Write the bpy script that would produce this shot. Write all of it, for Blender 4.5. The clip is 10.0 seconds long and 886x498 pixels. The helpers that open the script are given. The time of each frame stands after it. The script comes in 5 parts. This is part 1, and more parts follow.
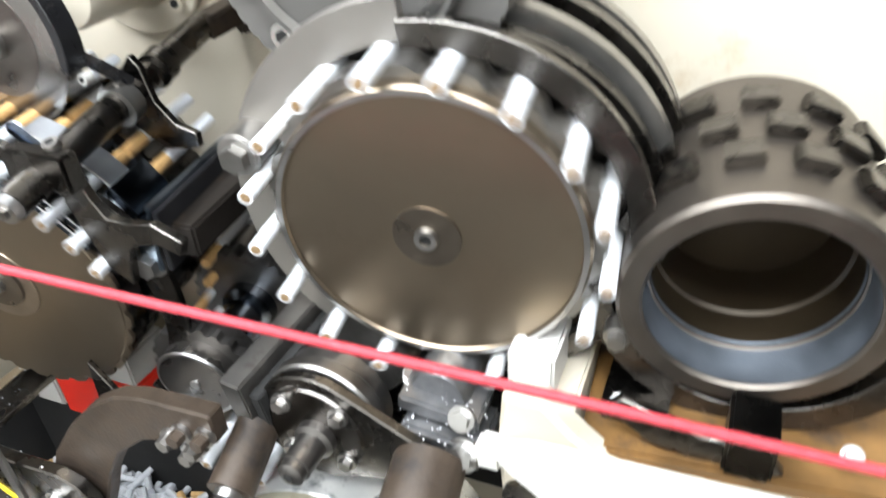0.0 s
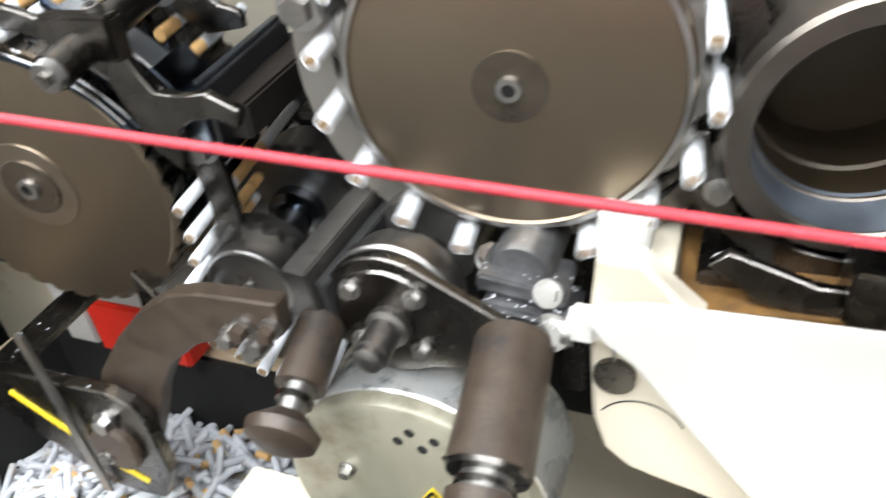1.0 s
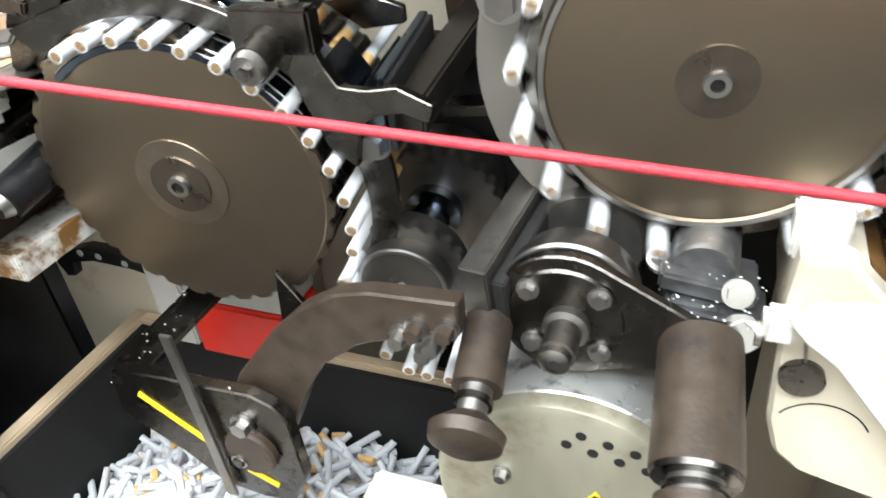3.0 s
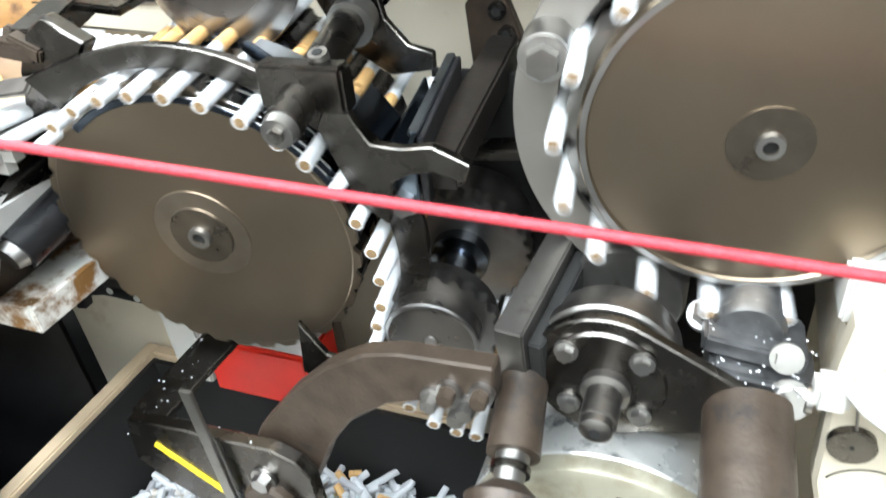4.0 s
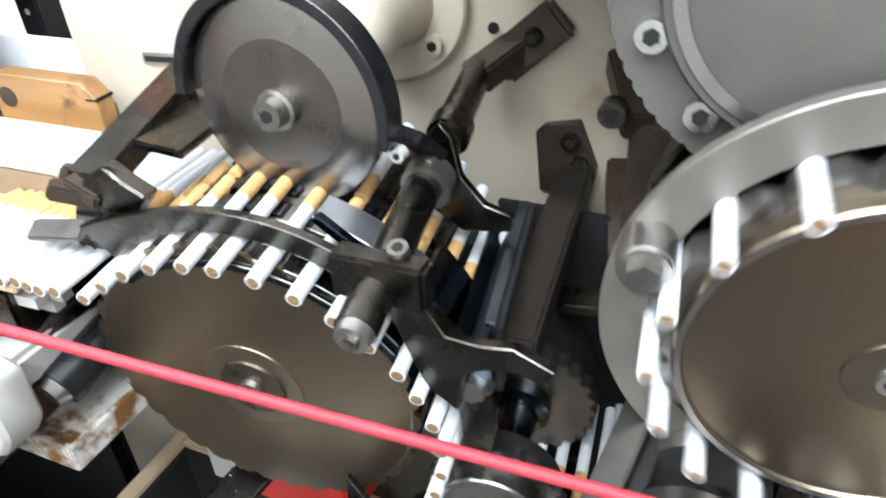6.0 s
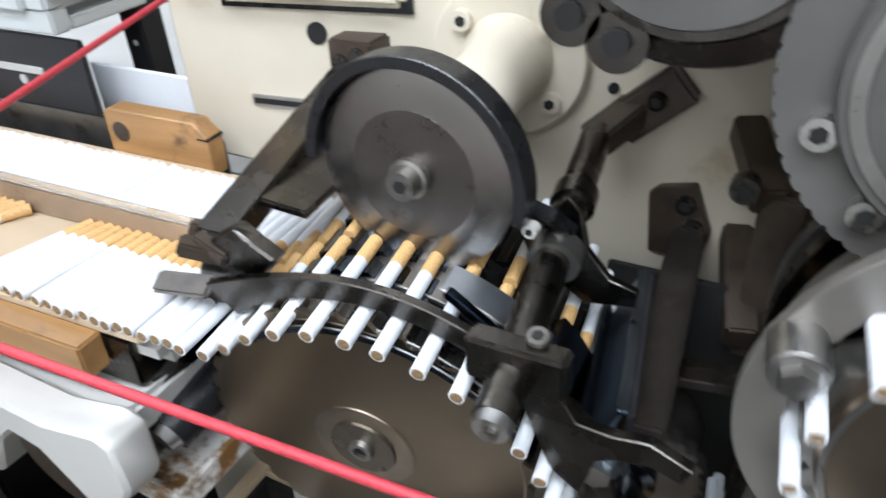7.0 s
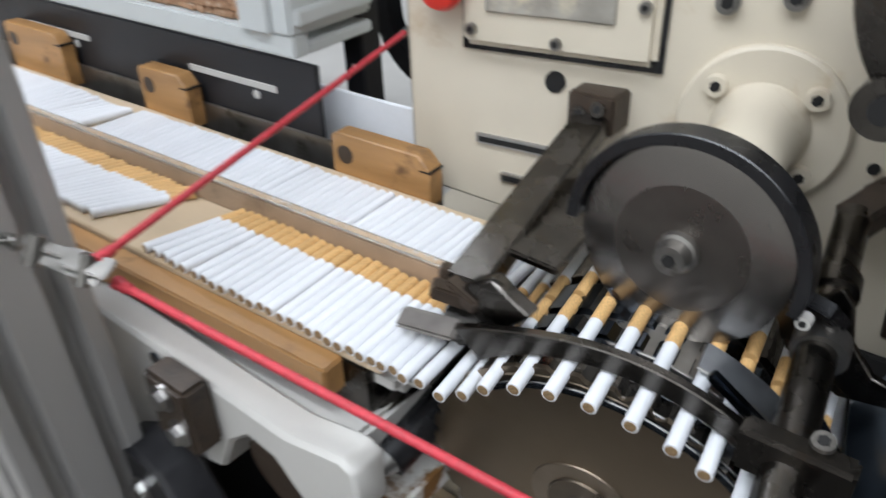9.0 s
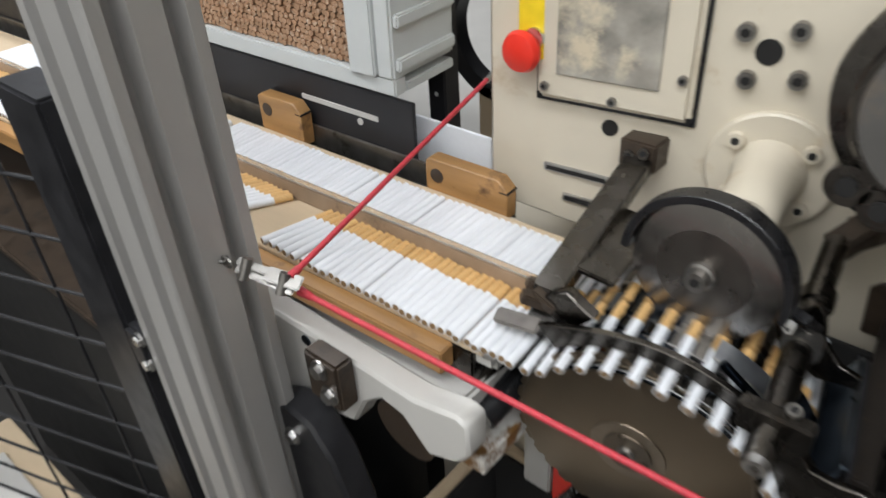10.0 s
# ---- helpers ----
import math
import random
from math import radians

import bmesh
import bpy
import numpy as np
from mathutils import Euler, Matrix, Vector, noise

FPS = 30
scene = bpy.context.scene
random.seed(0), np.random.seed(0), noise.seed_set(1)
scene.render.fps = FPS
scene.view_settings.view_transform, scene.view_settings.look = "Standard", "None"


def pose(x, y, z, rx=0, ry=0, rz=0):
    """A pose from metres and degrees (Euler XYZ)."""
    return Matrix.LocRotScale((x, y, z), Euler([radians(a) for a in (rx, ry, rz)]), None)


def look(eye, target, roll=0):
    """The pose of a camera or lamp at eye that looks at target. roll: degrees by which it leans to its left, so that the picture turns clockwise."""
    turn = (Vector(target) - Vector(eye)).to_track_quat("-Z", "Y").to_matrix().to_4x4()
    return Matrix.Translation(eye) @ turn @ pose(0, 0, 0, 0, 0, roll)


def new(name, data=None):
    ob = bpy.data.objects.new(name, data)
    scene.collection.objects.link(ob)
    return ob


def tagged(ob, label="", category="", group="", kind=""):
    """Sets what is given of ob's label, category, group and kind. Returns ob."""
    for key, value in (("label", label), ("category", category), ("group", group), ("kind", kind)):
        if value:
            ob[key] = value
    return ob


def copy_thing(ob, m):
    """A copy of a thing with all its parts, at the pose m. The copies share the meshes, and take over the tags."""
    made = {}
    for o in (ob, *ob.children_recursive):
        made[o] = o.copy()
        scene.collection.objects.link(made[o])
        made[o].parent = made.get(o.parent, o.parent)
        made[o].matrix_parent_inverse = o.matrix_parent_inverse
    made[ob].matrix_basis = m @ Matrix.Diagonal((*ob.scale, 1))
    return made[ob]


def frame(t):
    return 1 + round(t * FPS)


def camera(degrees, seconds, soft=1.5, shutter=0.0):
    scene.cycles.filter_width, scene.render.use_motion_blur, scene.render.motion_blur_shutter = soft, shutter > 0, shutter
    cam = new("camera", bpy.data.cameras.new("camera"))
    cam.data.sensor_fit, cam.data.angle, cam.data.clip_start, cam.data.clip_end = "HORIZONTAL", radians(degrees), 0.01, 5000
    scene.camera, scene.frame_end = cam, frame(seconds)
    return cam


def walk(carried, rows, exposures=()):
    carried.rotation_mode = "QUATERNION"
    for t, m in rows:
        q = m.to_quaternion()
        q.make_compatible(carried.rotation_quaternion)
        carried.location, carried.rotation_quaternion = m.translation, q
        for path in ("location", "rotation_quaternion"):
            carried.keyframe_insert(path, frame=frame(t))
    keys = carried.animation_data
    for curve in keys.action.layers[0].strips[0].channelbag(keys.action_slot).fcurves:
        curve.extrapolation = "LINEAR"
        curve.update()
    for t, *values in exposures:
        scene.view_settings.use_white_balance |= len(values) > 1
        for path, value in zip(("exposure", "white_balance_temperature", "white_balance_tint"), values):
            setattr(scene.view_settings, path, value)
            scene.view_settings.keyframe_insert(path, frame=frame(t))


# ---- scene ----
cam = camera(62.8, 10.0, soft=1.6, shutter=0.8)
PATH = [
    (0, (0.487, -0.272, 1.247), (-0.194, 1.255, 0.149), -3.7),
    (0.5, (0.472, -0.278, 1.205), (-0.16, 1.241, 0.068), -5.4),
    (1, (0.442, -0.3, 1.175), (-0.228, 1.203, 0.039), -6.2),
    (1.5, (0.413, -0.315, 1.17), (-0.288, 1.183, 0.045), -5.9),
    (2, (0.391, -0.321, 1.163), (-0.306, 1.175, 0.033), -5.5),
    (2.5, (0.363, -0.336, 1.169), (-0.305, 1.177, 0.044), -5.8),
    (4, (0.311, -0.308, 1.197), (-0.353, 1.205, 0.07), -5.9),
    (4.5, (0.301, -0.288, 1.215), (-0.363, 1.225, 0.088), -5.3),
    (5, (0.288, -0.267, 1.23), (-0.385, 1.246, 0.109), -4.5),
    (6.5, (0.236, -0.242, 1.279), (-0.524, 1.246, 0.18), -3.6),
    (7, (0.209, -0.241, 1.293), (-0.621, 1.216, 0.203), -3.5),
    (7.5, (0.188, -0.245, 1.3), (-0.719, 1.173, 0.221), -3.2),
    (8, (0.162, -0.256, 1.307), (-0.801, 1.126, 0.23), -2.5),
    (8.5, (0.147, -0.262, 1.311), (-0.869, 1.089, 0.242), -2.1),
    (9, (0.134, -0.277, 1.324), (-0.946, 1.033, 0.266), -2.2),
    (9.5, (0.135, -0.334, 1.377), (-1.029, 0.898, 0.315), -2.1),
    (10, (0.173, -0.394, 1.454), (-0.938, 0.813, 0.309), -3.6),
]
walk(cam, [(t, look(eye, target, roll)) for t, eye, target, roll in PATH],
     exposures=[(0, 0.78, 6150, 8), (1.5, 0.5, 6300, 9), (2.5, 0.52, 6350, 8), (4.0, 0.9, 6000, 4), (5.0, 0.9, 6000, 4), (6.5, 0.17, 5950, 9), (7.0, -0.15, 5850, 9), (7.5, -0.45, 5850, 9), (8.0, -0.6, 5850, 9), (9.0, -0.74, 6050, 10), (10.0, -0.85, 6400, 10)])

# ---- light: a workshop hall with assumed rows of ceiling tubes, none in view ----
world = bpy.data.worlds.new("hall_air")
world.use_nodes = True
world.node_tree.nodes["Background"].inputs[0].default_value = (0.9, 0.95, 1.0, 1)
world.node_tree.nodes["Background"].inputs[1].default_value = 0.25
scene.world = world


def assumed_tube(x, y, z, length, width, watts, yaw=0.0, tilt=0.0):
    lamp = bpy.data.lights.new("ceiling_lamp", "AREA")
    lamp.shape, lamp.size, lamp.size_y, lamp.energy = "RECTANGLE", length, width, watts
    lamp.color = (0.96, 0.98, 1.0)
    ob = new("ceiling_lamp", lamp)
    ob.matrix_world = pose(x, y, z, tilt, 0, yaw)
    return ob


# two assumed rows, set in front of the casing to light its face
assumed_tube(-0.5, -0.75, 2.95, 3.4, 0.30, 95)
assumed_tube(0.6, -1.5, 2.95, 3.4, 0.30, 90)
# added to brighten the background beyond the tray
assumed_tube(-1.9, 1.0, 2.95, 2.6, 0.30, 80)

# ---- materials ----


def mat(name, color, rough=0.5, metal=0.0, scale=60.0, amount=0.25, bump=0.15, fine=600.0, stain=None, stain_scale=12.0,
        stain_at=0.62, brushed=None, per_object=0.0, spec=0.5, coat=0.0, rvar=0.14):
    m = bpy.data.materials.new(name)
    m.use_nodes = True
    nt = m.node_tree
    b = nt.nodes["Principled BSDF"]
    L = nt.links.new
    tc = nt.nodes.new("ShaderNodeTexCoord")
    mp = nt.nodes.new("ShaderNodeMapping")
    L(tc.outputs["Object"], mp.inputs[0])
    if brushed:
        mp.inputs["Scale"].default_value = brushed
    n1 = nt.nodes.new("ShaderNodeTexNoise")
    n1.inputs["Scale"].default_value, n1.inputs["Detail"].default_value = scale, 5
    L(mp.outputs[0], n1.inputs[0])
    n2 = nt.nodes.new("ShaderNodeTexNoise")
    n2.inputs["Scale"].default_value, n2.inputs["Detail"].default_value = fine, 3
    L(mp.outputs[0], n2.inputs[0])
    ramp = nt.nodes.new("ShaderNodeMapRange")
    ramp.inputs[1].default_value, ramp.inputs[2].default_value = 0.25, 0.75
    ramp.inputs[3].default_value, ramp.inputs[4].default_value = 1 - amount, 1 + amount
    L(n1.outputs[0], ramp.inputs[0])
    val = ramp.outputs[0]
    if per_object:
        oi = nt.nodes.new("ShaderNodeObjectInfo")
        r2 = nt.nodes.new("ShaderNodeMapRange")
        r2.inputs[3].default_value, r2.inputs[4].default_value = 1 - per_object, 1 + per_object
        L(oi.outputs["Random"], r2.inputs[0])
        mu = nt.nodes.new("ShaderNodeMath")
        mu.operation = "MULTIPLY"
        L(val, mu.inputs[0]), L(r2.outputs[0], mu.inputs[1])
        val = mu.outputs[0]
    mix = nt.nodes.new("ShaderNodeVectorMath")
    mix.operation = "SCALE"
    mix.inputs[0].default_value = color
    L(val, mix.inputs["Scale"])
    col = mix.outputs[0]
    if stain:
        n3 = nt.nodes.new("ShaderNodeTexNoise")
        n3.inputs["Scale"].default_value, n3.inputs["Detail"].default_value = stain_scale, 7
        n3.inputs["Roughness"].default_value = 0.65
        L(tc.outputs["Object"], n3.inputs[0])
        r3 = nt.nodes.new("ShaderNodeMapRange")
        r3.inputs[1].default_value, r3.inputs[2].default_value = stain_at, stain_at + 0.12
        L(n3.outputs[0], r3.inputs[0])
        mc = nt.nodes.new("ShaderNodeMixRGB")
        mc.inputs[2].default_value = (*stain, 1)
        L(r3.outputs[0], mc.inputs[0]), L(col, mc.inputs[1])
        col = mc.outputs[0]
    L(col, b.inputs["Base Color"])
    rr = nt.nodes.new("ShaderNodeMapRange")
    rr.inputs[3].default_value, rr.inputs[4].default_value = max(0.03, rough - rvar), min(1, rough + rvar)
    L(n1.outputs[0], rr.inputs[0])
    L(rr.outputs[0], b.inputs["Roughness"])
    b.inputs["Metallic"].default_value = metal
    b.inputs["Specular IOR Level"].default_value = spec
    b.inputs["Coat Weight"].default_value = coat
    bp = nt.nodes.new("ShaderNodeBump")
    bp.inputs["Strength"].default_value, bp.inputs["Distance"].default_value = bump, 0.001
    L(n2.outputs[0], bp.inputs["Height"])
    L(bp.outputs[0], b.inputs["Normal"])
    return m


FACE = mat("turned_steel", (0.285, 0.232, 0.172), 0.33, 0.97, 20, 0.10, 0.025, 300, (0.26, 0.21, 0.153), 5, 0.42, rvar=0.05)
HUB = mat("dark_hub_steel", (0.155, 0.13, 0.102), 0.3, 0.9, 50, 0.2)
STEEL = mat("bright_steel", (0.43, 0.42, 0.405), 0.33, 1.0, 60, 0.15, 0.08, 500, (0.2, 0.18, 0.15), 25, 0.66)
MID = mat("worn_steel", (0.28, 0.268, 0.25), 0.34, 0.92, 45, 0.25, 0.15, 400, (0.09, 0.075, 0.06), 30, 0.58)
DARK = mat("oiled_dark_steel", (0.105, 0.097, 0.088), 0.27, 1.0, 50, 0.3, 0.12, 400, (0.10, 0.078, 0.056), 40, 0.62, rvar=0.07)
BLUED = mat("blued_steel", (0.08, 0.095, 0.12), 0.22, 1.0, 40, 0.2, 0.1, 400)
BROWN = mat("brown_oxide_steel", (0.056, 0.040, 0.028), 0.45, 0.25, 60, 0.35, 0.25, 350, (0.03, 0.024, 0.02), 30, 0.55)
BLACK = mat("black_rubber", (0.010, 0.010, 0.011), 0.28, 0.0, 50, 0.3, 0.15)
# matt black parts, and the shade painted into bores, slots and gaps
SHADE_BLACK = mat("shade_and_matt_black", (0.007, 0.0065, 0.006), 0.75, 0.0, 20, 0.4, 0.2)
CREAM = mat("cream_machine_paint", (0.60, 0.54, 0.43), 0.42, 0.0, 9, 0.07, 0.06, 260, (0.47, 0.37, 0.24), 11, 0.595, coat=0.15)
WHITE = mat("white_machine_paint", (0.51, 0.495, 0.465), 0.42, 0.0, 12, 0.07, 0.08, 260, (0.34, 0.26, 0.18), 22, 0.68, coat=0.1)
WOOD = mat("varnished_wood", (0.38, 0.205, 0.075), 0.42, 0.0, 30, 0.35, 0.2, 200, (0.13, 0.066, 0.028), 20, 0.60, brushed=(0.14, 1.4, 1.4))
BARE = mat("bare_plywood", (0.55, 0.43, 0.29), 0.6, 0.0, 20, 0.12, 0.15, 300, (0.40, 0.29, 0.18), 10, 0.62, brushed=(0.2, 1, 1))
RUST = mat("rusty_brown_plate", (0.17, 0.088, 0.025), 0.55, 0.1, 25, 0.5, 0.3, 200, (0.05, 0.03, 0.018), 18, 0.52)
PAPER = mat("cigarette_paper", (0.74, 0.755, 0.78), 0.6, 0.0, 200, 0.02, 0.05, 900, per_object=0.03)
CORK = mat("cork_tipping_paper", (0.62, 0.385, 0.155), 0.55, 0.0, 900, 0.3, 0.1, 1500, per_object=0.08)
TOBACCO = mat("cut_tobacco", (0.24, 0.155, 0.075), 0.9, 0.0, 900, 0.6, 0.8, 1800)
REDP = mat("red_plastic", (0.72, 0.03, 0.015), 0.35, 0.0, 30, 0.1, 0.05)
ROPE = mat("red_cord", (0.47, 0.035, 0.05), 0.5, 0.0, 300, 0.25, 0.6, 900)
YEL = mat("yellow_paint", (0.85, 0.62, 0.02), 0.45, 0.0, 60, 0.1)
ALU = mat("anodised_aluminium", (0.40, 0.388, 0.37), 0.5, 0.45, 20, 0.06, 0.05, 500, brushed=(1, 1, 0.1))
ZINC = mat("zinc_plated_steel", (0.62, 0.62, 0.60), 0.28, 1.0, 60, 0.2, 0.1, 400)
BLKP = mat("black_painted_steel", (0.016, 0.016, 0.018), 0.4, 0.1, 40, 0.3, 0.1)
GREYP = mat("grey_machine_paint", (0.105, 0.10, 0.093), 0.42, 0.25, 20, 0.15, 0.1, 300, (0.16, 0.13, 0.1), 16, 0.6)
OLIVE = mat("olive_grey_paint", (0.29, 0.27, 0.205), 0.4, 0.25, 18, 0.22, 0.1, 300, (0.17, 0.14, 0.09), 13, 0.54, brushed=(1, 1, 0.35))
TOTE = mat("pale_grey_plastic", (0.55, 0.57, 0.56), 0.45, 0.0, 20, 0.05, 0.05)
CONC = mat("concrete_floor", (0.022, 0.020, 0.018), 0.6, 0.0, 3, 0.2, 0.2, 60, (0.035, 0.03, 0.026), 2, 0.6)
# hall plaster kept dark so it adds little fill light
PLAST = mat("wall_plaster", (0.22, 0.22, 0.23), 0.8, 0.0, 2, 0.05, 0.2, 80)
BOUNCE = mat("pale_bounce_wall", (0.72, 0.70, 0.65), 0.8, 0.0, 2, 0.05, 0.2, 80)
INK = mat("black_ink", (0.01, 0.01, 0.01), 0.6, 0.0)
GLASSY = bpy.data.materials.new("clear_acrylic")
GLASSY.use_nodes = True
_g = GLASSY.node_tree.nodes["Principled BSDF"]
_g.inputs["Base Color"].default_value = (0.85, 0.82, 0.76, 1)
_g.inputs["Roughness"].default_value = 0.12
_g.inputs["Transmission Weight"].default_value = 0.8
_g.inputs["IOR"].default_value = 1.25

# ---- builders ----
BASE = {}


def thing(name, base, label, category, group="", kind=""):
    ob = new(name)
    ob.empty_display_size = 0.01
    ob.location = base
    BASE[ob.name] = Vector(base)
    return tagged(ob, label, category, group, kind)


def part(name, bm, material, parent, label="", smooth=True, kind=""):
    """Links a bmesh drawn in world metres as one mesh under a thing or part."""
    base = BASE[parent.name]
    me = bpy.data.meshes.new(name)
    bmesh.ops.translate(bm, verts=bm.verts, vec=-base)
    bmesh.ops.recalc_face_normals(bm, faces=bm.faces)
    for f in bm.faces:
        f.smooth = smooth
    for e in bm.edges:
        e.smooth = not (len(e.link_faces) == 2 and e.calc_face_angle(0) > 0.6)
    bm.to_mesh(me)
    bm.free()
    me.materials.append(material)
    ob = new(name, me)
    ob.parent = parent
    BASE[ob.name] = base
    return tagged(ob, label, kind=kind)


def single(name, bm, material, label, category, group="", kind="", smooth=True):
    """A thing that is one mesh."""
    me = bpy.data.meshes.new(name)
    bmesh.ops.recalc_face_normals(bm, faces=bm.faces)
    for f in bm.faces:
        f.smooth = smooth
    for e in bm.edges:
        e.smooth = not (len(e.link_faces) == 2 and e.calc_face_angle(0) > 0.6)
    bm.to_mesh(me)
    bm.free()
    me.materials.append(material)
    ob = new(name, me)
    BASE[ob.name] = Vector((0, 0, 0))
    return tagged(ob, label, category, group, kind)


def axis_to(a, b):
    """A matrix whose z runs from a to b, at the middle."""
    a, b = Vector(a), Vector(b)
    return Matrix.Translation((a + b) / 2) @ (b - a).to_track_quat("Z", "Y").to_matrix().to_4x4()


def rod(bm, a, b, r1, r2=None, seg=24):
    d = (Vector(b) - Vector(a)).length
    bmesh.ops.create_cone(bm, cap_ends=True, segments=seg, radius1=r1, radius2=r1 if r2 is None else r2, depth=d, matrix=axis_to(a, b))
    return bm


def box(bm, x0, x1, y0, y1, z0, z1, bev=0.0, m=None):
    t = Matrix.Translation(((x0 + x1) / 2, (y0 + y1) / 2, (z0 + z1) / 2)) @ Matrix.Diagonal((x1 - x0, y1 - y0, z1 - z0, 1))
    r = bmesh.ops.create_cube(bm, size=1, matrix=t)
    vs = r["verts"]
    if bev:
        es = {e for v in vs for e in v.link_edges}
        out = bmesh.ops.bevel(bm, geom=list(es), offset=bev, segments=2, affect="EDGES", clamp_overlap=True)
        vs = list({v for f in out["faces"] for v in f.verts} | {v for v in vs if v.is_valid})
    if m is not None:
        bmesh.ops.transform(bm, matrix=m, verts=[v for v in vs if v.is_valid])
    return bm


def bar(bm, a, b, w, h, bev=0.001, up=(0, 0, 1)):
    """A flat bar from a to b, w wide and h high."""
    a, b = Vector(a), Vector(b)
    f = (b - a).normalized()
    s = f.cross(Vector(up)).normalized()
    u = s.cross(f)
    m = Matrix((( *s, 0), (*f, 0), (*u, 0), (0, 0, 0, 1))).transposed()
    m.translation = (a + b) / 2
    return box(bm, -w / 2, w / 2, -(b - a).length / 2, (b - a).length / 2, -h / 2, h / 2, bev, m)


def plate(bm, outline, y0, y1, bev=0.0):
    """A plate with an outline in x and z, from y0 to y1."""
    vs = [bm.verts.new((x, y0, z)) for x, z in outline]
    f = bm.faces.new(vs)
    ext = bmesh.ops.extrude_face_region(bm, geom=[f])
    nv = [v for v in ext["geom"] if isinstance(v, bmesh.types.BMVert)]
    bmesh.ops.translate(bm, verts=nv, vec=(0, y1 - y0, 0))
    if bev:
        es = list({e for v in nv + vs for e in v.link_edges})
        bmesh.ops.bevel(bm, geom=es, offset=bev, segments=1, affect="EDGES", clamp_overlap=True)
    return bm


def lathe(bm, cx, cz, profile, seg=64):
    """A body turned about an axis along y: profile rows of (radius, y)."""
    rings = []
    for r, y in profile:
        if r < 1e-6:
            rings.append([bm.verts.new((cx, y, cz))])
        else:
            rings.append([bm.verts.new((cx + r * math.cos(2 * math.pi * i / seg), y, cz + r * math.sin(2 * math.pi * i / seg))) for i in range(seg)])
    for a, b in zip(rings, rings[1:]):
        for i in range(seg):
            j = (i + 1) % seg
            if len(a) == 1 and len(b) == 1:
                continue
            if len(a) == 1:
                bm.faces.new((a[0], b[i], b[j]))
            elif len(b) == 1:
                bm.faces.new((a[i], b[0], a[j]))
            else:
                bm.faces.new((a[i], b[i], b[j], a[j]))
    return bm


def fluted(bm, cx, cz, r, depth, n, y0, y1, phase=0.0, r_in=0.0, sub=6, duty=0.5):
    """A fluted drum slice: n grooves round its edge."""
    pts = []
    for k in range(n):
        for s in range(sub):
            a = 2 * math.pi * (k + s / sub) / n + phase
            u = s / sub
            g = math.sin(math.pi * u / duty) if u < duty else 0
            pts.append((a, r - depth * g))
    front = [bm.verts.new((cx + q * math.cos(a), y0, cz + q * math.sin(a))) for a, q in pts]
    back = [bm.verts.new((cx + q * math.cos(a), y1, cz + q * math.sin(a))) for a, q in pts]
    m = len(pts)
    for i in range(m):
        bm.faces.new((front[i], back[i], back[(i + 1) % m], front[(i + 1) % m]))
    bm.faces.new(front)
    bm.faces.new(back)
    return bm


def arc_plate(bm, cx, cz, r0, r1, a0, a1, y0, y1, seg=40):
    """A flat ring sector between two radii (each a number or a function of the angle in degrees)."""
    f0 = r0 if callable(r0) else (lambda a: r0)
    f1 = r1 if callable(r1) else (lambda a: r1)
    rows = []
    for i in range(seg + 1):
        a = a0 + (a1 - a0) * i / seg
        c, s = math.cos(radians(a)), math.sin(radians(a))
        rows.append([bm.verts.new((cx + r * c, y, cz + r * s)) for r, y in ((f0(a), y0), (f1(a), y0), (f1(a), y1), (f0(a), y1))])
    for a, b in zip(rows, rows[1:]):
        for i in range(4):
            bm.faces.new((a[i], a[(i + 1) % 4], b[(i + 1) % 4], b[i]))
    if abs(a1 - a0) < 359.9:
        bm.faces.new(rows[0])
        bm.faces.new(rows[-1])
        bmesh.ops.recalc_face_normals(bm, faces=bm.faces)
        sharp = [e for e in bm.edges if len(e.link_faces) == 2 and e.calc_face_angle(0) > 1.0]
        bmesh.ops.bevel(bm, geom=sharp, offset=0.0007, segments=1, affect="EDGES", clamp_overlap=True)
    else:
        bmesh.ops.remove_doubles(bm, verts=bm.verts, dist=1e-6)
    return bm


def cap_screw(parent, x, y, z, r, h, toward=(0, -1, 0), material=None, name="cap_screw"):
    """A socket head screw whose head stands h off (x, y, z)."""
    d = Vector(toward).normalized()
    p = Vector((x, y, z))
    bm = rod(bmesh.new(), p - d * 0.001, p + d * h, r, r * 0.95, 20)
    ob = part(name, bm, material or MID, parent)
    bm = rod(bmesh.new(), p + d * h * 0.9, p + d * (h + 0.0006), r * 0.52, None, 6)
    part("socket", bm, SHADE_BLACK, ob)
    return ob


def hex_bolt(parent, x, y, z, r, h, toward=(0, -1, 0), material=None):
    d = Vector(toward).normalized()
    p = Vector((x, y, z))
    bm = rod(bmesh.new(), p - d * 0.001, p + d * h * 0.3, r * 1.35, None, 24)
    ob = part("washer", bm, STEEL, parent)
    bm = rod(bmesh.new(), p + d * h * 0.3, p + d * h, r, r * 0.94, 6)
    part("bolt_head", bm, material or STEEL, ob)
    return ob

# ---- large structure: made-up hall that closes the place and shapes the light ----


def slab(name, x0, x1, y0, y1, z0, z1, material, label, category):
    return single(name, box(bmesh.new(), x0, x1, y0, y1, z0, z1), material, label, category, kind="structure", smooth=False)


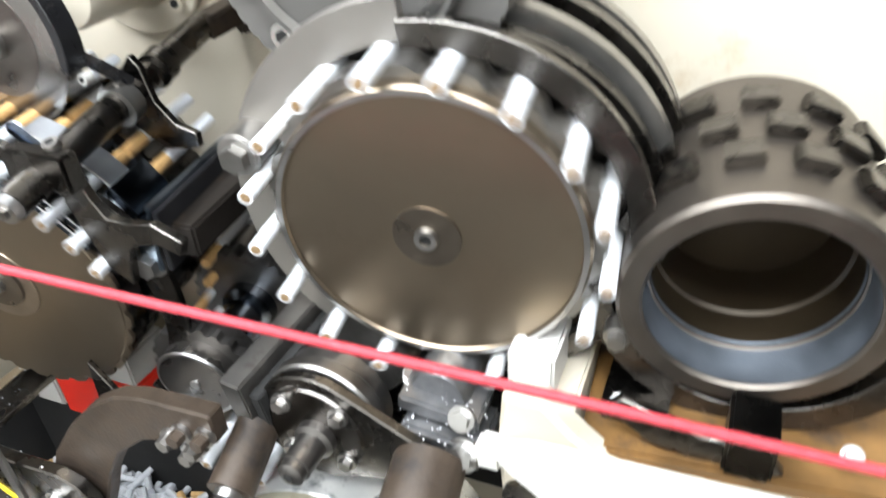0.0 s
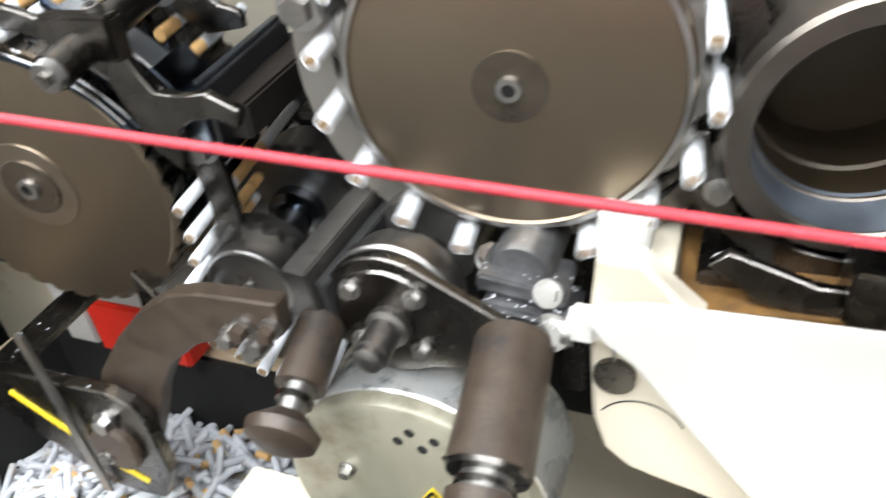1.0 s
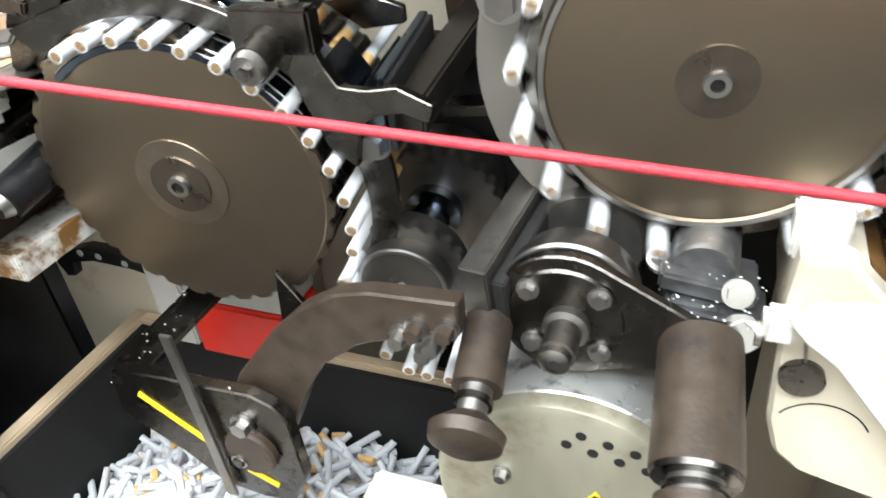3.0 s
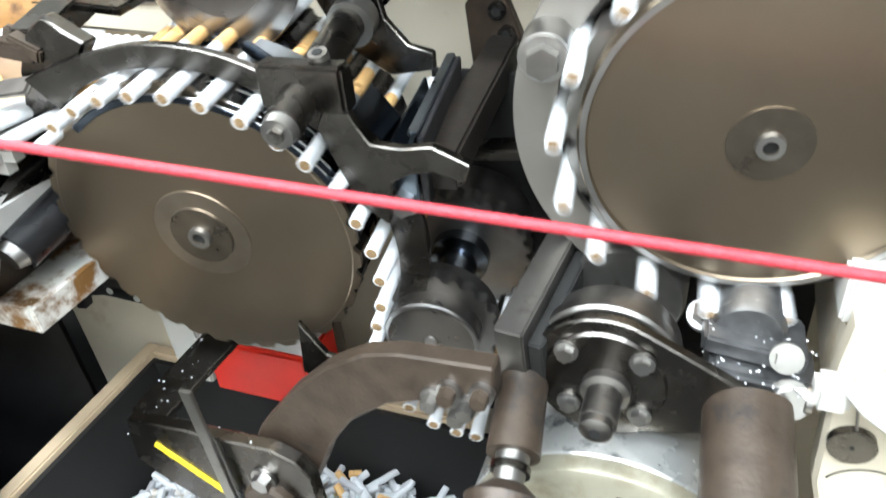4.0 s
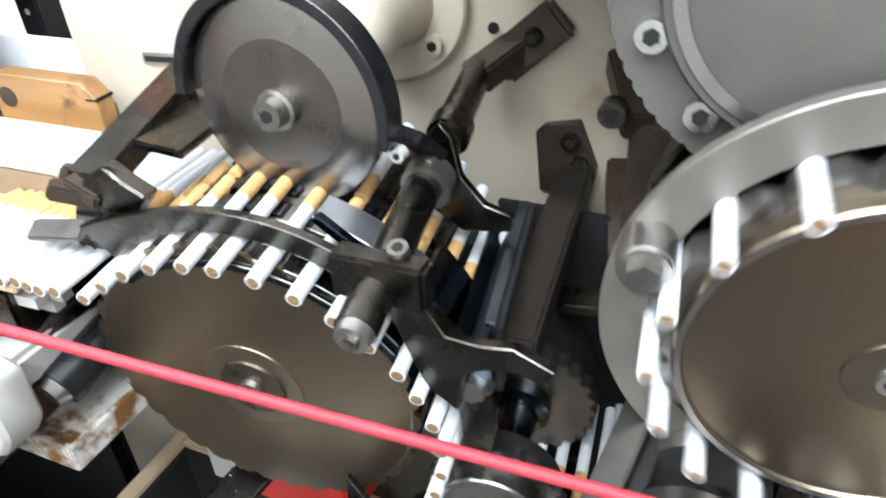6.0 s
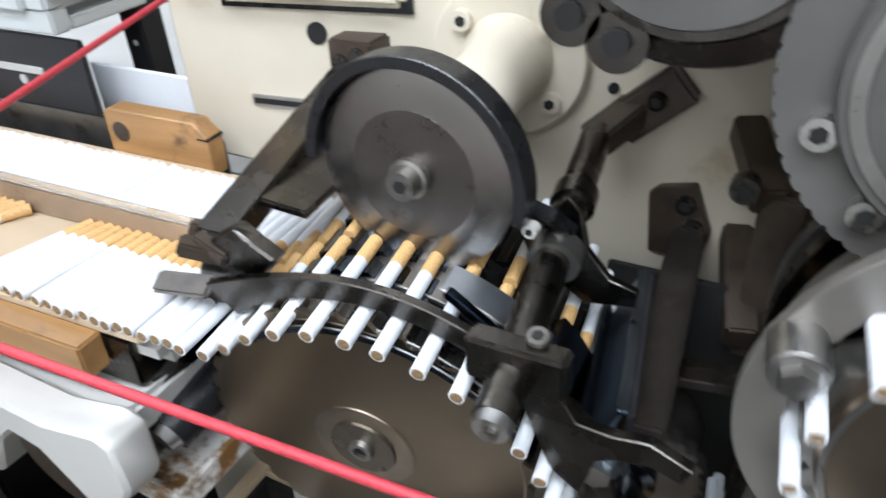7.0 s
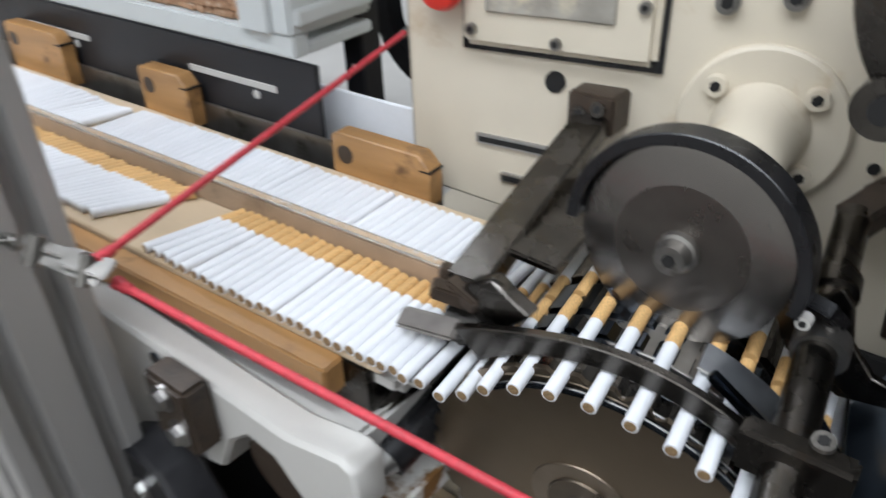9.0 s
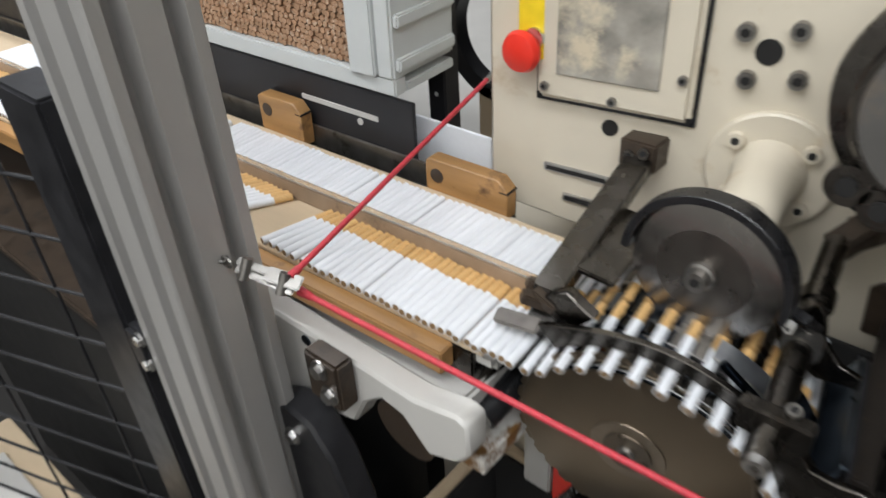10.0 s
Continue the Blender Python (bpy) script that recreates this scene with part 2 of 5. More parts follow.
# floor kept near black so the steel faces mirror a dark ground
slab("floor", -5, 5, -2, 5, -0.2, 0.0, CONC, "dark worn concrete workshop floor", "floor")
slab("wall_north", -5.2, 5.2, 5, 5.2, -0.2, 3.4, PLAST, "made-up grey plaster workshop wall", "wall")
# unseen wall, set pale and near to brighten what the steel reflects
slab("wall_south", -5.2, 5.2, -2.2, -2.0, -0.2, 3.4, BOUNCE, "made-up plaster workshop wall", "wall")
slab("wall_west", -5.2, -5, -2, 5, -0.2, 3.4, PLAST, "made-up plaster workshop wall", "wall")
slab("wall_east", 5, 5.2, -2, 5, -0.2, 3.4, PLAST, "made-up plaster workshop wall", "wall")
slab("ceiling", -5, 5, -2, 5, 3.2, 3.4, PLAST, "made-up grey workshop ceiling", "ceiling")

# ---- the machine's cream casing ----
AXR = pose(0, 0, 0, 5, 0, 6)


def about(px, py, pz, m):
    """The turn m about a point."""
    return Matrix.Translation((px, py, pz)) @ m @ Matrix.Translation((-px, -py, -pz))


def turned(ob, m):
    """Turns a thing about its base by m."""
    ob.matrix_world = Matrix.Translation(BASE[ob.name]) @ m
    return ob


casing = thing("machine_casing", (0.3, 0.3, 0.0), "cream painted cast machine casing with bolted flanges and an inspection window", "machine casing")
PY = 0.198
bm = bmesh.new()
plate(bm, [(-0.275, 1.022), (-0.05, 1.0), (-0.05, 0.0), (1.6, 0.0), (1.6, 1.75), (-0.272, 1.75)], PY, PY + 0.35, 0.004)
part("casing_wall", bm, CREAM, casing)
bm = bmesh.new()
box(bm, -0.33, -0.13, 0.135, 0.54, 0.0, 0.93, 0.006)
part("casing_leg", bm, CREAM, casing)
casing.matrix_world = about(-0.139, PY, 0, pose(0, 0, 0, 0, 0, 8)) @ Matrix.Translation((0.3, 0.3, 0.0))
WY = 0.252
# inspection window with a raised frame
bm = bmesh.new()
box(bm, -0.215, -0.062, PY - 0.012, PY + 0.002, 1.158, 1.36, 0.005)
frame_w = part("window_frame", bm, CREAM, casing, "raised cream window frame with rounded corners")
bm = bmesh.new()
box(bm, -0.218, -0.058, PY - 0.003, PY - 0.0005, 1.153, 1.37, 0.0)
part("gasket", bm, BLACK, casing, "black rubber gasket")
# opaque pane: its mottled colour stands in for reflections
bm = bmesh.new()
box(bm, -0.193, -0.092, PY - 0.0145, PY - 0.0105, 1.186, 1.33, 0.001)
part("window_pane", bm, mat("mottled_window", (0.30, 0.28, 0.24), 0.12, 0.0, 25, 0.6, 0.02, 60, (0.6, 0.52, 0.38), 16, 0.55), frame_w, "mottled window pane, reflections put into its colour")
for x, z in ((-0.135, 1.168), (-0.205, 1.172), (-0.072, 1.2)):
    cap_screw(casing, x, PY - 0.012, z, 0.0045, 0.004, material=MID)
# slots, bores and screws in the wall
for x0, x1, z in ((-0.208, -0.135, 1.077), (-0.185, -0.140, 1.045)):
    bm = bmesh.new()
    bar(bm, (x0, PY - 0.001, z), (x1, PY - 0.001, z - 0.001), 0.004, 0.009, 0.001)
    sl = part("slot_liner", bm, STEEL, casing, "milled steel edged slot")
    bm = bmesh.new()
    bar(bm, (x0 + 0.003, PY - 0.003, z), (x1 - 0.003, PY - 0.003, z - 0.001), 0.0012, 0.0045, 0.0)
    part("slot", bm, SHADE_BLACK, sl)
for x, z, r in ((-0.139, 1.135, 0.0085), (-0.009, 1.231, 0.011), (0.085, 1.109, 0.004), (0.19, 1.10, 0.004)):
    bm = rod(bmesh.new(), (x, PY - 0.0012, z), (x, PY + 0.004, z), r, None, 28)
    part("bore", bm, SHADE_BLACK, casing)
for x, z in ((-0.029, 1.246), (0.012, 1.252), (-0.022, 1.206), (0.018, 1.212)):
    cap_screw(casing, x, PY, z, 0.008, 0.007, material=MID)
# flange and shaft housing of the cutter disc
FX, FZ = 0.012, 1.126
bm = lathe(bmesh.new(), FX, FZ, [(0.0, PY + 0.01), (0.056, PY + 0.01), (0.056, PY - 0.006), (0.054, PY - 0.008), (0.050, PY - 0.008), (0.0, PY - 0.008)])
fl = part("flange", bm, CREAM, casing, "round cream painted flange")
bm = lathe(bmesh.new(), FX, FZ, [(0.034, PY - 0.004), (0.030, PY - 0.016), (0.0275, PY - 0.03), (0.026, PY - 0.06), (0.0255, PY - 0.095), (0.023, PY - 0.1), (0.0, PY - 0.1)])
part("shaft_housing", bm, CREAM, fl, "cream painted tapering shaft housing")
for a in (43, 137, 223, 317):
    cap_screw(casing, FX + 0.043 * math.cos(radians(a)), PY - 0.008, FZ + 0.040 * math.sin(radians(a)), 0.0075, 0.006, material=CREAM)

# ---- emergency stop on the casing ----
stop = thing("emergency_stop", (-0.245, PY, 1.2), "red mushroom emergency stop button on a yellow plate", "button")
bm = box(bmesh.new(), -0.236, -0.202, PY - 0.022, PY - 0.008, 1.195, 1.30, 0.003)
part("plate", bm, YEL, stop, "yellow enamelled backing plate")
bm = lathe(bmesh.new(), -0.224, 1.205, [(0.012, PY - 0.005), (0.012, PY - 0.025), (0.0195, PY - 0.027), (0.021, PY - 0.032), (0.0185, PY - 0.038), (0.010, PY - 0.0415), (0.0, PY - 0.042)], 36)
part("mushroom_head", bm, REDP, stop, "glossy red mushroom head")
bm = lathe(bmesh.new(), -0.214, 1.218, [(0.010, PY - 0.021), (0.010, PY - 0.026), (0.0, PY - 0.026)], 24)
part("collar", bm, ZINC, stop)

# ---- main cutting drum (turns) ----
CX, CZ, RING, NF = 0.016, 0.944, 0.1164, 34
AX, AZ = 0.008, 0.953
drum = thing("cutting_drum", (AX, 0.0, AZ), "large dark steel fluted drum carrying cigarettes", "machine drum")
bm = lathe(bmesh.new(), AX, AZ, [(0.0, 0.0), (0.1015, 0.0), (0.1035, 0.0015), (0.1035, 0.004)], 96)
part("face_disc", bm, FACE, drum, "brownish turned steel face with faint rings")
bm = fluted(bmesh.new(), AX, AZ, 0.1072, 0.0040, NF, 0.0006, 0.0039, 0.0, sub=8)
part("notched_edge", bm, FACE, drum)
bm = fluted(bmesh.new(), AX, AZ, 0.1062, 0.0038, NF, 0.004, 0.020, 0.0, sub=8)
part("fluted_ring", bm, DARK, drum)
bm = fluted(bmesh.new(), AX, AZ, 0.1050, 0.0038, NF, 0.025, 0.036, 0.0, sub=8)
part("fluted_ring", bm, BLUED, drum)
bm = fluted(bmesh.new(), AX, AZ, 0.1050, 0.0038, NF, 0.040, 0.053, 0.0, sub=8)
part("fluted_ring", bm, BLUED, drum)
bm = fluted(bmesh.new(), AX, AZ, 0.1050, 0.0038, NF, 0.060, 0.085, 0.0, sub=8)
part("fluted_ring", bm, BLUED, drum)
bm = fluted(bmesh.new(), AX, AZ, 0.1050, 0.0038, NF, 0.095, 0.135, 0.0, sub=8)
part("fluted_ring", bm, DARK, drum)
# black core: the shade in the slots between the rings is in its colour
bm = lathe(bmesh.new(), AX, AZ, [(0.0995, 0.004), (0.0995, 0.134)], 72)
part("core", bm, SHADE_BLACK, drum)
bm = lathe(bmesh.new(), AX, AZ, [(0.03, 0.06), (0.03, PY + 0.03)], 40)
part("axle", bm, MID, drum)
bm = lathe(bmesh.new(), AX, AZ, [(0.0, -0.0012), (0.0335, -0.0012), (0.034, 0.0005)], 64)
hub = part("hub_ring", bm, mat("worn_hub_ring", (0.32, 0.27, 0.215), 0.31, 0.97, 45, 0.15, rvar=0.05), drum, "paler worn ring round the hub")
bm = lathe(bmesh.new(), AX, AZ, [(0.0, -0.003), (0.0215, -0.003), (0.022, -0.001)], 56)
part("hub_disc", bm, HUB, hub)
bm = lathe(bmesh.new(), AX, AZ, [(0.0045, -0.0065), (0.0075, -0.0065), (0.008, -0.0025), (0.0045, -0.0025)], 32)
part("centre_bush", bm, MID, hub)
bm = lathe(bmesh.new(), AX, AZ, [(0.0, -0.0045), (0.0045, -0.0045)], 24)
part("centre_hole", bm, SHADE_BLACK, hub)

# ---- guide plates round the cutting drum ----
guide = thing("guide_plate", (CX, 0.0, CZ), "dark curved steel guide plate over the drum", "guide plate")
turned(guide, AXR)


def level(bm):
    """Keeps a shape of the guide where it is drawn."""
    bmesh.ops.transform(bm, matrix=about(CX, 0, CZ, AXR.inverted()), verts=bm.verts)
    return bm




def guide_outer(a):
    k = max(0.0, (a - 100) / 30)
    low = max(0.0, (20 - a) / 60)
    return 0.1360 + 0.012 * min(1, k) ** 2 + 0.010 * min(1, max(0, (52 - a) / 20)) - 0.012 * min(1, low)


bm = arc_plate(bmesh.new(), CX, CZ, 0.1222, guide_outer, -48, 130, 0.007, 0.013, 60)
part("curved_plate", bm, DARK, guide)
bm = plate(bmesh.new(), [(0.122, 1.062), (0.131, 1.040), (0.139, 1.028), (0.156, 1.027), (0.174, 1.030), (0.195, 1.021), (0.191, 1.010), (0.176, 1.015), (0.160, 1.012), (0.149, 1.006), (0.143, 0.978), (0.126, 0.99), (0.108, 1.035)], 0.0015, 0.0085, 0.0008)
part("lever_arm", level(bm), DARK, guide, "worn steel lever arm")
bm = plate(bmesh.new(), [(-0.095, 1.058), (-0.078, 1.082), (-0.060, 1.092), (-0.048, 1.084), (-0.034, 1.077), (-0.05, 1.060), (-0.076, 1.037), (-0.100, 1.021), (-0.106, 1.028)], 0.0, 0.012, 0.0015)
part("left_lobe", level(bm), DARK, guide)
bm = plate(bmesh.new(), [(0.055, 0.838), (0.074, 0.832), (0.108, 0.862), (0.112, 0.872), (0.092, 0.858), (0.078, 0.86), (0.060, 0.885)], 0.004, 0.009, 0.0008)
part("tail", level(bm), DARK, guide)
hex_bolt(guide, 0.148, 0.010, 0.987, 0.009, 0.012)
# thin rails under the cigarettes, rising towards the back
for y0, y1 in ((-0.002, 0.001), (0.0045, 0.0065), (0.018, 0.022), (0.027, 0.031)):
    bm = arc_plate(bmesh.new(), CX, CZ, 0.1055, 0.1105, 30, 128, y0, y1, 44)
    rl = part("rail", bm, BLUED, guide, "thin blued steel rail")
    bm = arc_plate(bmesh.new(), CX, CZ, 0.1106, 0.1114, 34, 126, y0 - 0.0004, y0 + 0.0008, 44)
    part("polished_edge", bm, STEEL, rl)
bm = arc_plate(bmesh.new(), CX, CZ, 0.1065, 0.1105, 48, 126, 0.040, 0.070, 44)
part("bed_plate", bm, MID, guide, "worn steel bed plate under the filter tips")
bm = bmesh.new()
bar(bm, (0.062, 0.018, 1.074), (0.112, 0.018, 1.040), 0.006, 0.006, 0.001)
part("finger", level(bm), BLUED, guide)
SATIN = mat("satin_steel_strip", (0.34, 0.36, 0.385), 0.42, 0.95, 50, 0.15, 0.08, 300, (0.10, 0.10, 0.105), 20, 0.6)
bm = arc_plate(bmesh.new(), CX, CZ, 0.1222, 0.1240, 38, 72, 0.036, 0.058, 24)
cv = part("cover_strip", bm, SATIN, guide, "satin steel cover strip over the filter tips")
bm = arc_plate(bmesh.new(), CX, CZ, 0.1236, 0.1256, 38, 72, 0.0345, 0.0365, 24)
part("polished_edge", bm, STEEL, cv)
bm = arc_plate(bmesh.new(), CX, CZ, 0.1222, 0.1290, 24, 40, 0.030, 0.070, 12)
part("cover_end", bm, BLUED, guide, "blued steel end of the cover")

# tie rod with clamps
tie = thing("tie_rod", (0.1, 0.08, 1.05), "dark round tie rod with clamp collars and end block", "rod")
bm = rod(bmesh.new(), (0.1115, -0.034, 1.0525), (0.0835, 0.195, 1.0893), 0.0105)
part("rod", bm, DARK, tie)
bm = rod(bmesh.new(), (0.1122, -0.040, 1.0515), (0.1117, -0.034, 1.0525), 0.0085, 0.0095)
part("end_nut", bm, STEEL, tie)
bm = rod(bmesh.new(), (0.1125, -0.043, 1.051), (0.1122, -0.040, 1.0515), 0.0045, None, 6)
part("end_stud", bm, MID, tie)
bm = box(bmesh.new(), 0.086, 0.136, -0.012, 0.002, 1.05, 1.075, 0.002, None)
cl = part("clamp", bm, DARK, tie)
cap_screw(tie, 0.119, 0.0, 1.075, 0.0055, 0.004, (0, -0.3, 1))
bm = rod(bmesh.new(), (0.1, 0.070, 1.0685), (0.0985, 0.083, 1.0706), 0.0145)
part("collar", bm, MID, tie)
cap_screw(tie, 0.101, 0.078, 1.083, 0.0045, 0.004, (0, -0.3, 1))
bm = rod(bmesh.new(), (0.0935, 0.118, 1.077), (0.0915, 0.132, 1.0795), 0.0135)
part("collar", bm, DARK, tie)
bm = bmesh.new()
bar(bm, (0.083, 0.19, 1.0865), (0.102, 0.235, 1.098), 0.024, 0.018, 0.002)
part("neck", bm, BROWN, tie)
bm = bmesh.new()
bar(bm, (0.088, 0.2285, 1.083), (0.131, 0.2345, 1.120), 0.03, 0.022, 0.003, (0, 1, 0))
part("end_block", bm, BROWN, tie, "rough brown oxidised end block")
cap_screw(tie, 0.100, 0.217, 1.095, 0.0065, 0.004, material=DARK)
cap_screw(tie, 0.115, 0.219, 1.108, 0.0065, 0.004, material=DARK)
# black web between rod and disc guard
bm = plate(bmesh.new(), [(0.066, 1.078), (0.085, 1.083), (0.1, 1.098), (0.107, 1.09), (0.112, 1.066), (0.126, 1.05), (0.142, 1.046), (0.142, 1.035), (0.112, 1.03), (0.08, 1.05)], 0.092, 0.098, 0.0008)
part("web_plate", bm, DARK, tie, "dark curved web plate")

# left support arm
arm = thing("support_beam", (-0.1, PY, 1.05), "grey steel support arm bolted to the casing", "machine arm")
bm = bmesh.new()
bar(bm, (-0.099, PY + 0.01, 1.122), (-0.083, 0.006, 1.074), 0.027, 0.016, 0.0015)
part("arm_bar", bm, DARK, arm)
bm = box(bmesh.new(), -0.118, -0.080, PY - 0.018, PY + 0.012, 1.108, 1.138, 0.002)
part("end_block", bm, BROWN, arm, "dark brown end block")
for x in (-0.107, -0.092):
    cap_screw(arm, x, PY - 0.018, 1.128 if x > -0.1 else 1.122, 0.006, 0.003, (0, -1, 0.3), DARK)
for i in range(6):
    bm = box(bmesh.new(), -0.012, 0.012, -0.006, 0.006, -0.005, 0.005, 0.0015, pose(-0.088 + random.uniform(-0.012, 0.012), 0.004 + random.uniform(-0.008, 0.014), 1.072 + random.uniform(-0.006, 0.008), random.uniform(-20, 20), random.uniform(-30, 30), random.uniform(-40, 40)))
    part("worn_lump", bm, BROWN, arm)
# added plate that hides the rear row left of the knife
bm = bmesh.new()
box(bm, -0.019, 0.019, -0.05, 0.05, -0.003, 0.003, 0.0015, pose(-0.062, 0.088, 1.087, 3, 6, 3.6))
part("cover", bm, DARK, arm, "dark cover plate added over the rear row")
bm = bmesh.new()
bar(bm, (-0.122, -0.012, 1.047), (-0.078, -0.009, 1.053), 0.015, 0.004, 0.0019, (0, -0.6, 1))
part("finger_blade", bm, mat("grey_blade", (0.17, 0.155, 0.14), 0.4, 0.6), arm, "thin grey guide blade")

# ---- circular knife with guard ----
KX, KZ, KY = 0.023, 1.113, 0.059
knife = thing("circular_knife", (KX, KY, KZ), "round polished steel knife disc on a short hub", "cutting disc")
bm = lathe(bmesh.new(), KX, KZ, [(0.0, KY + 0.002), (0.0585, KY + 0.001), (0.0588, KY), (0.050, KY - 0.002), (0.0, KY - 0.002)], 80)
part("blade", bm, mat("polished_blade", (0.25, 0.235, 0.22), 0.24, 0.95, 30, 0.12, 0.05, 400, (0.2, 0.18, 0.16), 10, 0.62), knife)
bm = lathe(bmesh.new(), KX, KZ, [(0.0375, KY - 0.0019), (0.0375, KY - 0.0024), (0.0, KY - 0.0024)], 72)
part("clamp_disc", bm, mat("clamp_disc_steel", (0.17, 0.155, 0.14), 0.3, 0.95, 40, 0.15), knife)
bm = lathe(bmesh.new(), KX, KZ, [(0.0115, KY - 0.002), (0.0115, KY - 0.007), (0.0095, KY - 0.008), (0.0085, KY - 0.016), (0.0, KY - 0.016)], 40)
part("hub_nut", bm, MID, knife)
bm = rod(bmesh.new(), (KX, KY - 0.0165, KZ), (KX, KY - 0.012, KZ), 0.004, None, 6)
part("hub_socket", bm, SHADE_BLACK, knife)
bm = lathe(bmesh.new(), KX, KZ, [(0.009, KY), (0.009, PY - 0.09)], 32)
part("spindle", bm, MID, knife)
guard = thing("knife_guard", (KX, KY, KZ), "black curved guard over the knife disc", "guard")
bm = arc_plate(bmesh.new(), KX, KZ, 0.0605, 0.0675, -14, 178, KY - 0.007, KY + 0.010, 56)
part("rim", bm, BLACK, guard)
bm = arc_plate(bmesh.new(), KX, KZ, 0.0, 0.066, -14, 178, KY + 0.007, KY + 0.0095, 56)
part("back_plate", bm, BLACK, guard)
bm = bmesh.new()
bar(bm, (KX + 0.064, KY + 0.012, KZ - 0.012), (0.094, KY + 0.03, 1.082), 0.03, 0.008, 0.001)
part("bracket", bm, BLACK, guard)
for z in (1.092,):
    cap_screw(guard, 0.09, KY + 0.006, z, 0.004, 0.006, material=WHITE)

# ---- support brackets behind, on the casing ----


mb = thing("support_bracket", (0.16, WY, 1.04), "tall brown oxidised bracket with two bolts on the casing", "bracket", "brackets on the casing")
part("mount_block", plate(bmesh.new(), [(0.118, 0.985), (0.114, 1.034), (0.121, 1.041), (0.146, 1.045), (0.160, 1.008), (0.156, 0.985)], 0.2300, 0.2520, 0.0012), BROWN, mb)
cap_screw(mb, 0.141, 0.230, 1.030, 0.0075, 0.004, material=DARK)
cap_screw(mb, 0.148, 0.230, 1.012, 0.0075, 0.004, material=DARK)
# bar darker than the bracket's brown steel
bm = bmesh.new()
bar(bm, (0.1455, 0.232, 0.999), (0.1645, 0.030, 0.999), 0.024, 0.024, 0.002)
part("bar", bm, mat("black_bar_steel", (0.022, 0.018, 0.015), 0.4, 0.3, 30, 0.35, 0.2, 300, (0.05, 0.035, 0.024), 24, 0.58), mb, "long black bar")
bm = bmesh.new()
bar(bm, (0.176, 0.24, 1.01), (0.196, 0.165, 0.975), 0.02, 0.024, 0.002)
part("brace", bm, BROWN, mb)
bm = bmesh.new()
bar(bm, (0.150, 0.130, 0.962), (0.222, 0.140, 0.965), 0.022, 0.008, 0.001)
part("ledge", bm, DARK, mb)

# chute of blued plates beside the drum
chute = thing("chute", (0.135, 0.08, 0.9), "blued steel chute with angled side plates", "chute")
# lighter than BLUED: bluish light on the plate is put into its colour
CHB = mat("blued_plate_with_sheen", (0.20, 0.24, 0.29), 0.34, 0.95, 30, 0.2, 0.08, 300, (0.09, 0.10, 0.12), 14, 0.6)
bm = bmesh.new()
bar(bm, (0.126, 0.142, 1.006), (0.148, 0.018, 1.007), 0.0025, 0.042, 0.0006, (0.45, 0, 1))
part("side_plate", bm, CHB, chute, "blued steel slide plate, bluish sheen put into its colour")
# a paler bluish strip along the plate's top edge
bm = bmesh.new()
bar(bm, (0.1345, 0.142, 1.0265), (0.1565, 0.018, 1.0275), 0.006, 0.003, 0.0006)
part("polished_edge", bm, mat("bluish_edge_steel", (0.21, 0.24, 0.28), 0.32, 1.0, 40, 0.2), chute)
bm = bmesh.new()
bar(bm, (0.117, 0.142, 0.985), (0.139, 0.018, 0.986), 0.002, 0.05, 0.0005, (-0.15, 0, 1))
part("lower_plate", bm, BLUED, chute)
bm = bmesh.new()
bar(bm, (0.1385, 0.144, 1.003), (0.1605, 0.019, 1.004), 0.004, 0.044, 0.0006)
part("outer_plate", bm, BLKP, chute, "black outer plate")
bm = bmesh.new()
bar(bm, (0.143, 0.016, 0.998), (0.158, 0.016, 0.998), 0.003, 0.030, 0.0006)
part("front_lip", bm, CHB, chute)
# made-up black plate that paints the shade behind the chute
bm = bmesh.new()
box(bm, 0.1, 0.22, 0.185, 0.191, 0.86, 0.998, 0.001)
part("back_plate", bm, SHADE_BLACK, chute)

# lower rotary gear drums seen between the big drums
TX, TZ, TR = 0.156, 0.881, 0.0436
small = thing("transfer_drum", (TX, 0.0, TZ), "small blackened toothed transfer drum with a polished boss", "machine drum")
TEETH = mat("blackened_tooth_steel", (0.17, 0.16, 0.15), 0.34, 0.95, 40, 0.25, 0.12, 300, (0.07, 0.06, 0.05), 30, 0.6)
bm = fluted(bmesh.new(), TX, TZ, TR, 0.0042, 22, 0.028, 0.036, 0.0, sub=10, duty=0.78)
part("toothed_flange", bm, TEETH, small)
bm = lathe(bmesh.new(), TX, TZ, [(0.0, 0.036), (0.0385, 0.036), (0.0385, 0.048), (0.030, 0.050), (0.0, 0.050)], 56)
part("rim_body", bm, TEETH, small)
bm = fluted(bmesh.new(), TX, TZ, 0.0525, 0.0046, 26, 0.104, 0.116, 0.0, sub=10, duty=0.78)
part("toothed_flange", bm, TEETH, small)
bm = lathe(bmesh.new(), TX, TZ, [(0.0, 0.116), (0.047, 0.116), (0.047, 0.15), (0.0, 0.15)], 56)
part("rear_body", bm, TEETH, small)
bm = lathe(bmesh.new(), TX, TZ, [(0.020, 0.05), (0.0145, 0.054), (0.0145, 0.092), (0.022, 0.094), (0.022, 0.105)], 36)
part("hub", bm, mat("shiny_hub_steel", (0.16, 0.18, 0.21), 0.15, 1.0), small)
bm = lathe(bmesh.new(), TX, TZ, [(0.015, 0.13), (0.015, WY)], 24)
part("axle", bm, DARK, small)
bm = lathe(bmesh.new(), TX, TZ, [(0.0, 0.014), (0.0300, 0.014), (0.0315, 0.0155), (0.0315, 0.029)], 48)
